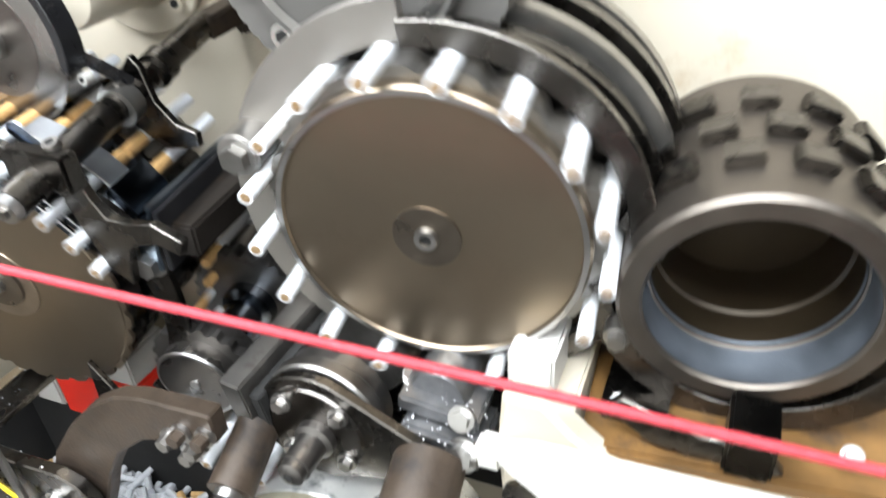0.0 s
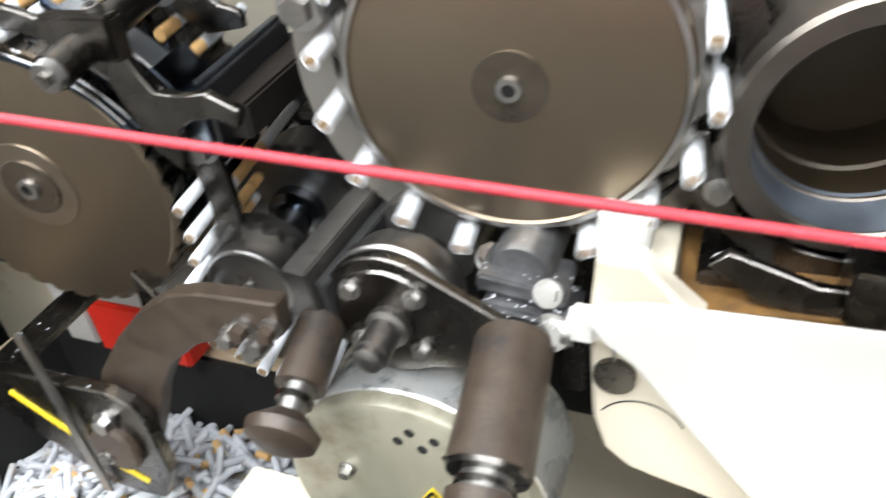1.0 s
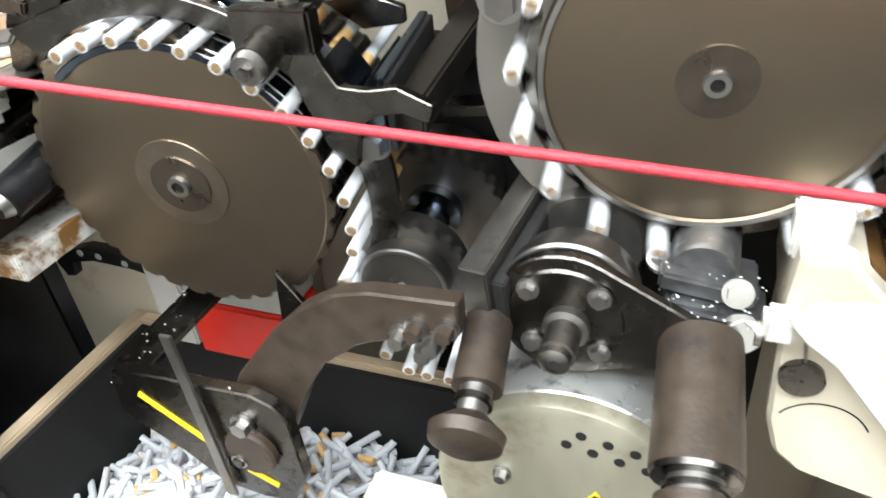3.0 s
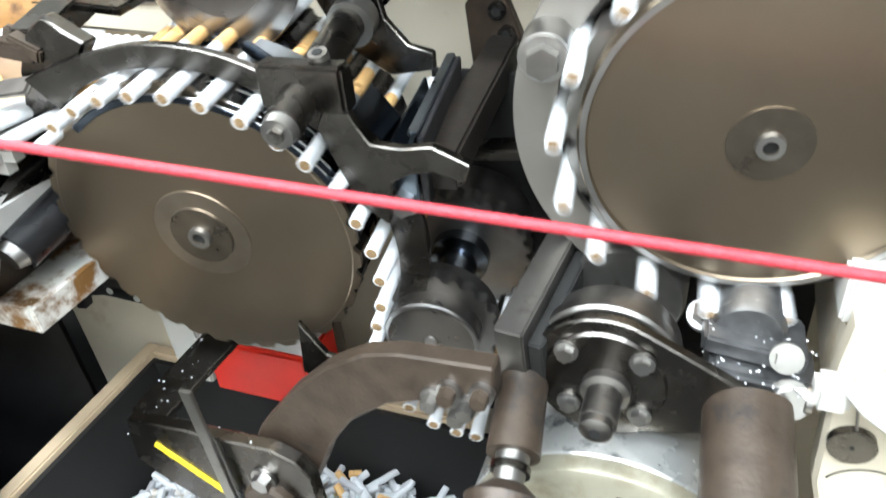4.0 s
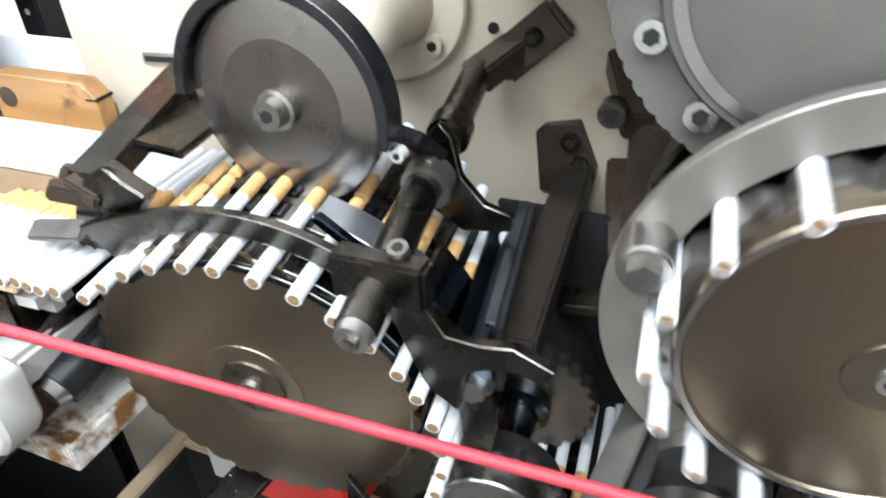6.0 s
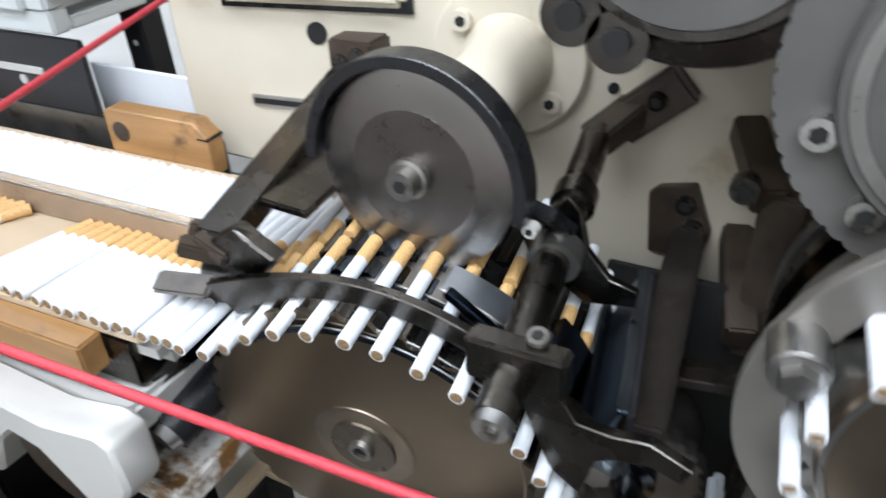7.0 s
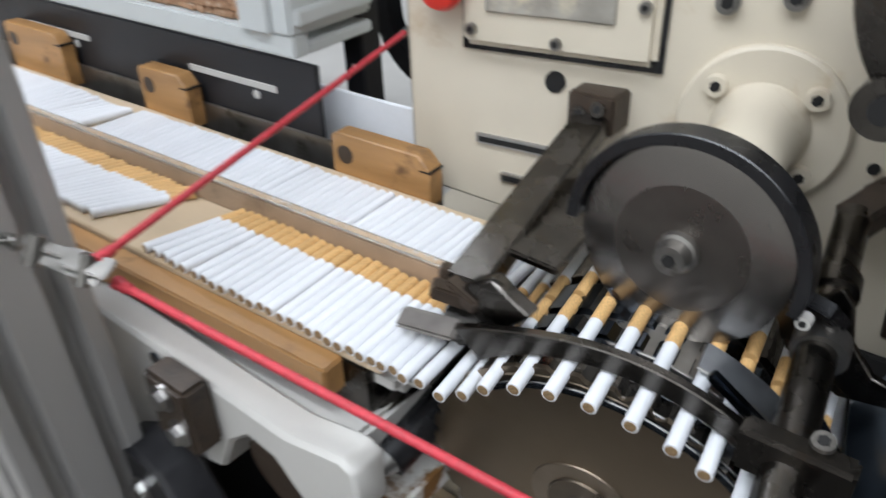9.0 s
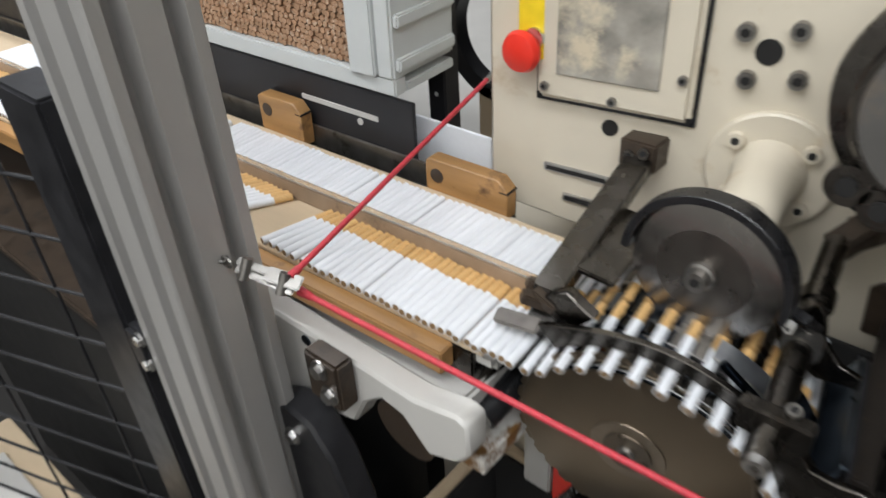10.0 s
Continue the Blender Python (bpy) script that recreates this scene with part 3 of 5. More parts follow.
bs = part("boss", bm, mat("oily_boss_steel", (0.15, 0.14, 0.13), 0.3, 0.95, 40, 0.15, 0.08), small, "round dark oily boss")
bm = lathe(bmesh.new(), TX, TZ, [(0.0290, 0.0135), (0.0312, 0.0138), (0.0318, 0.0155)], 48)
part("bright_rim", bm, STEEL, bs)
bm = lathe(bmesh.new(), TX, TZ, [(0.0, 0.0125), (0.004, 0.0125), (0.004, 0.015)], 20)
part("centre_screw", bm, STEEL, bs)

# long flat strip between the drums
strip = thing("flat_strip", (0.215, 0.05, 0.9), "long worn flat steel strip standing on edge", "steel strip")
bm = bmesh.new()
bar(bm, (0.2165, -0.012, 0.903), (0.2385, 0.15, 0.928), 0.018, 0.05, 0.0012)
part("strip", bm, mat("dull_flat_steel", (0.17, 0.16, 0.148), 0.36, 0.9, 30, 0.25, 0.15, 300, (0.09, 0.075, 0.06), 25, 0.58), strip)
# the strip's black right side, drawn as a rib of its own
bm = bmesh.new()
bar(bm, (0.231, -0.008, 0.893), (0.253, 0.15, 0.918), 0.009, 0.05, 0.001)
part("rib", bm, SHADE_BLACK, strip)

# curved arm below the drum
carm = thing("curved_arm", (0.06, 0.0, 0.7), "brown curved steel arm below the drum", "machine arm")
bm = plate(bmesh.new(), [(0.020, 0.748), (0.020, 0.782), (0.038, 0.818), (0.072, 0.860), (0.104, 0.891), (0.133, 0.909), (0.156, 0.915), (0.214, 0.918), (0.214, 0.893), (0.178, 0.884), (0.143, 0.870), (0.114, 0.846), (0.094, 0.816), (0.076, 0.776), (0.056, 0.738), (0.034, 0.734)], -0.036, -0.022, 0.0015)
part("arm", bm, BROWN, carm)
for k, (x, z) in enumerate(((0.176, 0.888), (0.187, 0.896), (0.198, 0.887), (0.207, 0.899), (0.192, 0.880))):
    hex_bolt(carm, x, -0.036, z, 0.0055, 0.011, material=BROWN if k % 2 else MID)

# U-shaped bracket with yellow marks
br = thing("swivel_bracket", (0.0, -0.05, 0.7), "dark steel swivel bracket with yellow painted marks", "bracket")
bm = plate(bmesh.new(), [(-0.071, 0.81), (-0.078, 0.766), (-0.062, 0.752), (-0.026, 0.731), (0.004, 0.704), (0.042, 0.7), (0.07, 0.705), (0.086, 0.74), (0.084, 0.797), (0.074, 0.811), (0.056, 0.818), (0.009, 0.815), (-0.017, 0.815)], -0.053, -0.042, 0.0012)
part("front_plate", bm, DARK, br)
bm = bmesh.new()
bar(bm, (-0.063, -0.044, 0.8025), (-0.030, 0.05, 0.834), 0.034, 0.006, 0.0008)
part("side_bar", bm, DARK, br, "scuffed flat bar")
bm = bmesh.new()
bar(bm, (0.008, -0.059, 0.868), (0.015, -0.059, 0.701), 0.003, 0.010, 0.0006, (1, 0, 0.3))
part("thin_lever", bm, MID, br, "thin worn lever")
for a, b in (((-0.05, 0.791), (0.007, 0.751)), ((0.034, 0.732), (0.059, 0.721))):
    bm = bmesh.new()
    bar(bm, (a[0], -0.0536, a[1]), (b[0], -0.0536, b[1]), 0.0012, 0.0055, 0.0, (0, 0, 1))
    part("yellow_mark", bm, YEL, br, "yellow painted mark")
bm = lathe(bmesh.new(), 0.046, 0.76, [(0.0, -0.060), (0.020, -0.060), (0.022, -0.058), (0.022, -0.05)], 40)
part("pivot_boss", bm, BROWN, br)
hex_bolt(br, 0.044, -0.053, 0.785, 0.0075, 0.008)
hex_bolt(br, 0.035, -0.060, 0.749, 0.005, 0.003, material=DARK)

# black holed strap below the drum
hs = thing("holed_strap", (-0.25, 0.1, 0.76), "black curved steel strap with round holes", "strap")
part("strap", plate(bmesh.new(), [(-0.296, 0.745), (-0.304, 0.762), (-0.293, 0.778), (-0.255, 0.788), (-0.20, 0.783), (-0.13, 0.765), (-0.13, 0.757), (-0.20, 0.770), (-0.25, 0.772), (-0.280, 0.765), (-0.284, 0.747)], 0.104, 0.122, 0.001), BLKP, hs)
for x, z in ((-0.262, 0.781), (-0.238, 0.780), (-0.205, 0.7765)):
    part("hole", rod(bmesh.new(), (x, 0.1032, z), (x, 0.106, z), 0.0038, None, 18), TOTE, hs)

# red and white box behind
rb = thing("red_box", (-0.07, 0.09, 0.69), "red box with a white label side below the drum", "box")
bm = box(bmesh.new(), -0.110, 0.0, 0.075, 0.13, 0.706, 0.770, 0.003)
part("red_body", bm, REDP, rb)
bm = box(bmesh.new(), -0.15, -0.113, 0.075, 0.13, 0.712, 0.812, 0.002)
part("white_side", bm, WHITE, rb)
part("white_top", box(bmesh.new(), -0.112, 0.0, 0.078, 0.13, 0.7705, 0.806, 0.002), WHITE, rb)

# ---- second drum (turns) ----
DX, DZ, DRING, DN = 0.336, 1.025, 0.104, 17
drum_b = thing("feed_drum", (DX, 0.045, DZ), "large steel feed drum with a brown turned face and flutes", "machine drum")
FY = 0.046
bm = lathe(bmesh.new(), DX, DZ, [(0.0, FY), (0.0885, FY), (0.0895, FY - 0.002), (0.0925, FY - 0.002), (0.094, FY), (0.094, FY + 0.01)], 96)
part("face_disc", bm, FACE, drum_b, "brownish turned steel face with a bright rim")
bm = lathe(bmesh.new(), DX, DZ, [(0.0893, FY - 0.0026), (0.0925, FY - 0.0026)], 96)
part("bright_rim", bm, STEEL, drum_b)
bm = fluted(bmesh.new(), DX, DZ, 0.101, 0.006, DN, FY + 0.008, FY + 0.03, 0.0, sub=10, duty=0.35)
part("fluted_ring", bm, MID, drum_b)
bm = fluted(bmesh.new(), DX, DZ, 0.101, 0.006, DN, FY + 0.04, FY + 0.10, 0.0, sub=10, duty=0.35)
part("fluted_ring", bm, DARK, drum_b)
# core blackened to paint the shade between the fluted rings
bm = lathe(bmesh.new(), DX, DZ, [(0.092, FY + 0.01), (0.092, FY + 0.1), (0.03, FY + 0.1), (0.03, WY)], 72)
part("core", bm, SHADE_BLACK, drum_b)
bm = lathe(bmesh.new(), DX, DZ, [(0.0, FY - 0.0015), (0.0205, FY - 0.0015), (0.021, FY + 0.001)], 56)
hb = part("hub_disc", bm, HUB, drum_b)
bm = lathe(bmesh.new(), DX, DZ, [(0.0038, FY - 0.005), (0.0068, FY - 0.005), (0.0075, FY - 0.001), (0.0038, FY - 0.001)], 32)
part("centre_bush", bm, STEEL, hb)
bm = lathe(bmesh.new(), DX, DZ, [(0.0, FY - 0.003), (0.0038, FY - 0.003)], 24)
part("centre_hole", bm, SHADE_BLACK, hb)

# ring plate and guards round the second drum
ring = thing("ring_plate", (DX, 0.07, DZ), "pale grey steel ring plate round the feed drum", "ring plate")
bm = arc_plate(bmesh.new(), DX, DZ, 0.110, lambda a: 0.134, 96, 236, FY + 0.022, FY + 0.03, 60)
part("ring", bm, mat("pale_cast_plate", (0.24, 0.222, 0.20), 0.4, 0.6, 20, 0.12, 0.08, 300), ring)
for a, r in ((158, 0.122), (-28, 0.122)):
    x, z = DX + r * math.cos(radians(a)), DZ + r * math.sin(radians(a))
    bm = rod(bmesh.new(), (x, FY + 0.023, z), (x, FY + 0.002, z), 0.0135 if a > 0 else 0.008)
    part("stand_off", bm, STEEL, ring)
    hex_bolt(ring, x, FY + 0.002, z, 0.009 if a > 0 else 0.006, 0.009, material=MID)
bm = arc_plate(bmesh.new(), DX, DZ, 0.109, 0.124, -60, 96, FY + 0.014, FY + 0.022, 50)
part("right_guard", bm, DARK, ring, "worn dark guard plate")
turned(ring, AXR)
wheel = thing("stacked_drum", (DX + 0.02, 0.15, DZ + 0.02), "stack of dark steel discs behind the feed drum", "machine drum")
for k, (y, r, m_) in enumerate(((0.086, 0.120, DARK), (0.106, 0.127, MID), (0.130, 0.130, DARK), (0.155, 0.128, MID))):
    bm = arc_plate(bmesh.new(), DX, DZ, 0.05, r, 0, 360, y, y + 0.011, 72)
    part("disc", bm, m_, wheel)

turned(wheel, AXR)

# open hollow drum at the right (turns)
HX, HZ, HY = 0.515, 1.002, 0.062
hollow = thing("hollow_drum", (HX, HY, HZ), "hollow steel drum with an open bore and segmented rim", "machine drum")
bm = lathe(bmesh.new(), HX, HZ, [(0.056, HY + 0.03), (0.058, HY + 0.028), (0.058, HY + 0.002), (0.0595, HY), (0.070, HY), (0.0725, HY + 0.003), (0.0725, HY + 0.13)], 80)
part("barrel", bm, mat("turned_grey_steel", (0.13, 0.113, 0.096), 0.40, 0.9, 30, 0.2, 0.1), hollow)
# bore darker than the barrel: the shade inside is in its colour
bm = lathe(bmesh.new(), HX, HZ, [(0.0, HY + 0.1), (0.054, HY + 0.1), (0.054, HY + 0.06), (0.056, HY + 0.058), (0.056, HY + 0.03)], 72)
part("bore", bm, mat("brown_shaded_bore", (0.038, 0.027, 0.015), 0.42, 0.5, 20, 0.3, 0.15), hollow, "brown bore with the shade inside put into its colour")
# lip tinted blue to paint the highlight low in the bore
bm = lathe(bmesh.new(), HX, HZ, [(0.0552, HY + 0.034), (0.0578, HY + 0.027), (0.0578, HY + 0.003)], 80)
part("bore_lip", bm, mat("bluish_highlight_steel", (0.22, 0.245, 0.28), 0.45, 0.9, 40, 0.2), hollow, "lip of the bore with a bluish highlight in its colour")
for row in range(3):
    for k in range(14):
        a = radians(k * 360 / 14 + row * 9)
        bm = box(bmesh.new(), -0.004, 0.004, -0.009, 0.009, -0.010, 0.010, 0.0015, Matrix.Translation((HX + 0.0755 * math.cos(a), HY + 0.035 + row * 0.03, HZ + 0.0755 * math.sin(a))) @ pose(0, 0, 0, 0, -math.degrees(a), 0))
        part("segment", bm, DARK, hollow)
ringb = thing("drum_cradle", (HX, HY + 0.05, HZ - 0.08), "dark steel cradle ring under the hollow drum", "guard")
bm = arc_plate(bmesh.new(), HX, HZ, 0.078, 0.094, 185, 350, HY + 0.01, HY + 0.03, 40)
part("cradle_ring", bm, DARK, ringb)
bm = box(bmesh.new(), HX - 0.02, HX + 0.02, HY + 0.012, HY + 0.05, HZ - 0.18, HZ - 0.09, 0.003)
part("foot", bm, DARK, ringb)

# upper drum housing with bosses
up = thing("upper_head", (0.16, PY, 1.2), "dark round machine head with two screw bosses", "machine head")
UX, UZ = 0.148, 1.252
bm = lathe(bmesh.new(), UX, UZ, [(0.0, 0.10), (0.066, 0.10), (0.068, 0.102), (0.068, 0.112), (0.083, 0.115), (0.085, 0.119), (0.085, WY)], 72)
part("head", bm, DARK, up)
bm = lathe(bmesh.new(), UX, UZ, [(0.0, 0.096), (0.06, 0.096), (0.0615, 0.099), (0.0615, 0.102)], 64)
part("face", bm, GREYP, up)
for x, z in ((0.093, 1.193), (0.117, 1.182)):
    bm = rod(bmesh.new(), (x, 0.10, z), (x, WY - 0.01, z), 0.0155)
    bb = part("boss", bm, DARK, up)
    bm = rod(bmesh.new(), (x, 0.097, z), (x, 0.104, z), 0.007, None, 20)
    part("socket", bm, SHADE_BLACK, bb)
gh = thing("gear_housing", (0.26, PY, 1.16), "grey painted gear housing with bolts and toothed rim", "machine housing")
GX, GZ = 0.285, 1.185
bm = fluted(bmesh.new(), GX, GZ, 0.096, 0.0016, 60, 0.085, 0.12, 0.0, sub=4)
part("toothed_flange", bm, GREYP, gh)
bm = lathe(bmesh.new(), GX, GZ, [(0.0, 0.075), (0.070, 0.075), (0.072, 0.078), (0.072, 0.086), (0.080, 0.088)], 64)
part("cover", bm, GREYP, gh)
bm = lathe(bmesh.new(), GX, GZ, [(0.060, 0.0735), (0.066, 0.0735), (0.066, 0.076)], 64)
part("groove_ring", bm, STEEL, gh)
bm = lathe(bmesh.new(), GX, GZ, [(0.085, 0.118), (0.085, WY + 0.01)], 48)
part("neck", bm, DARK, gh)
for a in (140, 200, 232, 265):
    x, z = GX + 0.078 * math.cos(radians(a)), GZ + 0.078 * math.sin(radians(a))
    cap_screw(gh, x, 0.086, z, 0.008, 0.007, material=ZINC)
cap_screw(gh, 0.182, PY - 0.03, 1.085, 0.009, 0.01, material=DARK)
bm = bmesh.new()
bar(bm, (0.17, WY - 0.01, 1.09), (0.196, PY - 0.02, 1.07), 0.02, 0.02, 0.002)
part("lug", bm, BROWN, gh)
bm = box(bmesh.new(), 0.19, 0.218, PY - 0.02, WY, 0.95, 1.075, 0.002)
part("stay", bm, BROWN, gh)

# ---- flanged bearing with lever, pulley ----
bx, bz = 0.269, 0.894
fb = thing("flanged_bearing", (bx, 0.0, bz), "dark flanged bearing plate with four bolts and a shaft stub", "bearing")
bm = plate(bmesh.new(), [(bx + 0.044 * math.cos(radians(a)), bz + 0.044 * math.sin(radians(a))) for a in range(60, 300, 12)] + [(bx + 0.025, bz - 0.036), (bx + 0.05, bz - 0.03), (bx + 0.085, bz - 0.02), (bx + 0.088, bz + 0.002), (bx + 0.06, bz + 0.018)], -0.004, 0.004, 0.0012)
part("plate", bm, DARK, fb)
bm = lathe(bmesh.new(), bx, bz, [(0.0, -0.006), (0.034, -0.006), (0.036, -0.003)], 56)
part("seat_ring", bm, DARK, fb)
for dx, dz in ((-0.0215, 0.0195), (0.0205, 0.0205), (0.0215, -0.0195), (-0.0195, -0.020)):
    hex_bolt(fb, bx + dx, -0.006, bz + dz, 0.0052, 0.006)
bm = lathe(bmesh.new(), bx + 0.002, bz - 0.003, [(0.014, -0.004), (0.014, -0.012), (0.0105, -0.014), (0.0105, -0.034), (0.009, -0.0345), (0.009, -0.040), (0.006, -0.042), (0.0, -0.042)], 36)
part("shaft_stub", bm, TEETH, fb)
bm = rod(bmesh.new(), (bx + 0.002, -0.0425, bz - 0.003), (bx + 0.002, -0.039, bz - 0.003), 0.0035, None, 6)
part("socket", bm, SHADE_BLACK, fb)
pul = thing("pulley", (bx, 0.03, bz), "dark grooved steel pulley wheel behind the bearing", "pulley")
bm = lathe(bmesh.new(), bx, bz + 0.003, [(0.0, 0.006), (0.0405, 0.006), (0.0425, 0.008), (0.0425, 0.016), (0.0395, 0.019), (0.0395, 0.030), (0.0, 0.030)], 64)
part("wheel", bm, TEETH, pul)
bm = lathe(bmesh.new(), bx, bz + 0.003, [(0.0398, 0.0054), (0.0412, 0.0056), (0.0425, 0.0075)], 64)
part("bright_edge", bm, MID, pul)
bm = lathe(bmesh.new(), bx + 0.002, bz + 0.014, [(0.0, 0.056), (0.034, 0.056), (0.036, 0.06), (0.036, WY)], 48)
part("axle_drum", bm, MID, pul)
# clamp block with bolts right of the bearing
cb = thing("clamp_block", (0.352, 0.02, 0.88), "dark greasy clamp block with bright hexagon bolts", "clamp")
bm = bmesh.new()
bar(bm, (0.322, 0.028, 0.895), (0.378, 0.030, 0.888), 0.04, 0.022, 0.003)
GREASE = mat("greasy_grey_iron", (0.17, 0.17, 0.172), 0.36, 0.85, 60, 0.35, 0.3, 350, (0.42, 0.41, 0.38), 90, 0.64)
part("lower_jaw", bm, GREASE, cb)
bm = bmesh.new()
bar(bm, (0.318, 0.036, 0.914), (0.372, 0.038, 0.906), 0.036, 0.012, 0.002)
part("upper_jaw", bm, GREASE, cb)
bm = lathe(bmesh.new(), 0.342, 0.915, [(0.0, 0.03), (0.018, 0.03), (0.02, 0.034), (0.02, 0.08)], 36)
part("barrel", bm, GREASE, cb)
hex_bolt(cb, 0.366, 0.010, 0.892, 0.0085, 0.008, (0, -1, 0.5))
hex_bolt(cb, 0.362, 0.020, 0.912, 0.0065, 0.006, (0, -1, 0.5))
hex_bolt(cb, 0.318, 0.052, 0.906, 0.0075, 0.012, (0, -0.6, 1), BROWN)
bm = bmesh.new()
bar(bm, (0.330, 0.060, 0.926), (0.350, 0.064, 0.922), 0.014, 0.004, 0.001)
part("tan_wedge", bm, BARE, cb, "tan worn wedge")

# ---- handles ----


def grip(name, a, b, r, end_r, label):
    th = thing(name, a, label, "handle", "machine handles")
    a, b = Vector(a), Vector(b)
    d = (b - a).normalized()
    part("grip", rod(bmesh.new(), a, b, r * 1.02, r, 40), BROWN, th)
    part("grip_rim", rod(bmesh.new(), a - d * 0.003, a + d * 0.001, r * 0.96, r * 1.02, 40), DARK, th)
    part("neck", rod(bmesh.new(), a - d * 0.014, a - d * 0.003, r * 0.62, None, 30), MID, th)
    part("collar", rod(bmesh.new(), a - d * 0.010, a - d * 0.007, r * 0.72, None, 30), DARK, th)
    k = part("knob", rod(bmesh.new(), a - d * 0.028, a - d * 0.014, end_r * 0.98, end_r, 40), BROWN, th)
    part("knob_cap", rod(bmesh.new(), a - d * 0.031, a - d * 0.028, end_r * 0.75, end_r * 0.98, 40), DARK, k)
    return th


grip("folding_handle", (0.352, -0.071, 0.861), (0.346, 0.004, 0.886), 0.0235, 0.0205, "thick brown cylindrical steel handle with a stepped end")
th = thing("clamping_knob", (0.227, -0.06, 0.868), "small brown clamping handle with a wide flat knob", "handle", "machine handles")
part("sleeve", rod(bmesh.new(), (0.2275, -0.050, 0.868), (0.222, -0.005, 0.882), 0.0155, 0.015, 36), BROWN, th)
part("neck", rod(bmesh.new(), (0.229, -0.067, 0.863), (0.2275, -0.050, 0.868), 0.0085, 0.010, 30), MID, th)
part("collar", rod(bmesh.new(), (0.2283, -0.060, 0.865), (0.228, -0.056, 0.866), 0.0115, None, 30), DARK, th)
part("flat_knob", rod(bmesh.new(), (0.2305, -0.083, 0.858), (0.2298, -0.076, 0.8602), 0.0215, 0.0228, 40), BROWN, th)
part("knob_back", rod(bmesh.new(), (0.2298, -0.076, 0.8602), (0.229, -0.067, 0.863), 0.0228, 0.0115, 40), BROWN, th)
part("knob_face", rod(bmesh.new(), (0.2309, -0.0872, 0.8567), (0.2305, -0.083, 0.858), 0.0125, 0.0215, 40), BROWN, th)

# ---- domed motor cover with vent holes and warning sign ----
mx, mz, mr = 0.278, 0.752, 0.094
mc = thing("motor_cover", (mx, 0.0, mz - mr), "olive grey round motor cover with vent holes and warning triangle", "motor cover")
bm = lathe(bmesh.new(), mx, mz, [(0.0, -0.032), (mr - 0.006, -0.032), (mr - 0.002, -0.030), (mr, -0.026), (mr, -0.018)], 96)
part("face", bm, OLIVE, mc)
bm = lathe(bmesh.new(), mx, mz, [(mr - 0.0005, -0.020), (mr + 0.001, -0.018), (mr + 0.001, 0.05), (mr - 0.006, 0.056), (0.0, 0.056)], 96)
part("rim_shell", bm, mat("worn_bright_shell", (0.62, 0.62, 0.60), 0.28, 0.7, 18, 0.3, 0.1, 300, (0.11, 0.12, 0.125), 26, 0.55), mc, "scuffed bright rim shell")
bm = box(bmesh.new(), mx - 0.03, mx + 0.03, -0.01, 0.05, 0.0, mz - mr + 0.004, 0.003)
part("pedestal", bm, GREYP, mc)
for i in range(8):
    x, z = 0.277 + (i // 2) * 0.0165 + (0.009 if i % 2 == 0 else 0), 0.8265 - (i // 2) * 0.0030 - (0.010 if i % 2 else 0) * 1.0
    bm = rod(bmesh.new(), (x, -0.0326, z), (x, -0.028, z), 0.0034, None, 20)
    part("vent_hole", bm, SHADE_BLACK, mc)
hex_bolt(mc, 0.234, -0.032, 0.775, 0.0045, 0.008, material=ZINC)
hex_bolt(mc, 0.335, -0.032, 0.758, 0.0045, 0.008, material=ZINC)
bm = plate(bmesh.new(), [(0.297, 0.778), (0.322, 0.738), (0.272, 0.738)], -0.0338, -0.0324, 0.0)
sg = part("warning_triangle", bm, YEL, mc, "yellow warning triangle with black border", smooth=False)
for a, b in (((0.297, 0.7745), (0.3185, 0.740)), ((0.3185, 0.740), (0.2755, 0.740)), ((0.2755, 0.740), (0.297, 0.7745))):
    bm = bmesh.new()
    bar(bm, (a[0], -0.0342, a[1]), (b[0], -0.0342, b[1]), 0.0004, 0.0026, 0.0)
    part("border_line", bm, INK, sg)
for x0, z0, x1, z1, w in ((0.289, 0.749, 0.300, 0.749, 0.005), (0.300, 0.752, 0.307, 0.755, 0.005), (0.294, 0.757, 0.302, 0.757, 0.003), (0.305, 0.746, 0.308, 0.752, 0.003)):
    bm = bmesh.new()
    bar(bm, (x0, -0.0342, z0), (x1, -0.0342, z1), 0.0004, w, 0.0)
    part("pictogram", bm, INK, sg)

# ---- white cast guard at the right ----
wg = thing("white_guard", (0.6, 0.0, 0.6), "white painted cast guard arm with worn edges", "machine guard")
bm = plate(bmesh.new(), [(0.389, 0.945), (0.386, 0.900), (0.388, 0.868), (0.390, 0.823), (0.398, 0.795), (0.414, 0.781), (0.432, 0.776), (0.462, 0.769), (0.60, 0.71), (1.3, 0.60), (1.3, 0.90), (0.6, 0.90), (0.455, 0.905), (0.432, 0.925), (0.414, 0.944)], 0.016, 0.036, 0.003)
part("cast_arm", bm, CREAM, wg)
bm = plate(bmesh.new(), [(0.388, 0.913), (0.396, 0.926), (0.417, 0.931), (0.524, 0.935), (0.9, 0.955), (1.29, 0.955), (1.29, 0.45), (0.62, 0.64), (0.474, 0.815), (0.463, 0.828), (0.415, 0.888), (0.398, 0.901)], -0.002, 0.003, 0.001)
part("cover_sheet", bm, WHITE, wg, "white painted cover sheet")
for x, z in ((0.62, 0.90), (0.70, 0.72)):
    part("spacer", rod(bmesh.new(), (x, 0.002, z), (x, 0.018, z), 0.012, None, 20), CREAM, wg)
bm = rod(bmesh.new(), (0.403, 0.011, 0.863), (0.403, 0.017, 0.863), 0.0125, None, 32)
dk = part("dark_plug", bm, DARK, wg, "dark round steel plug")
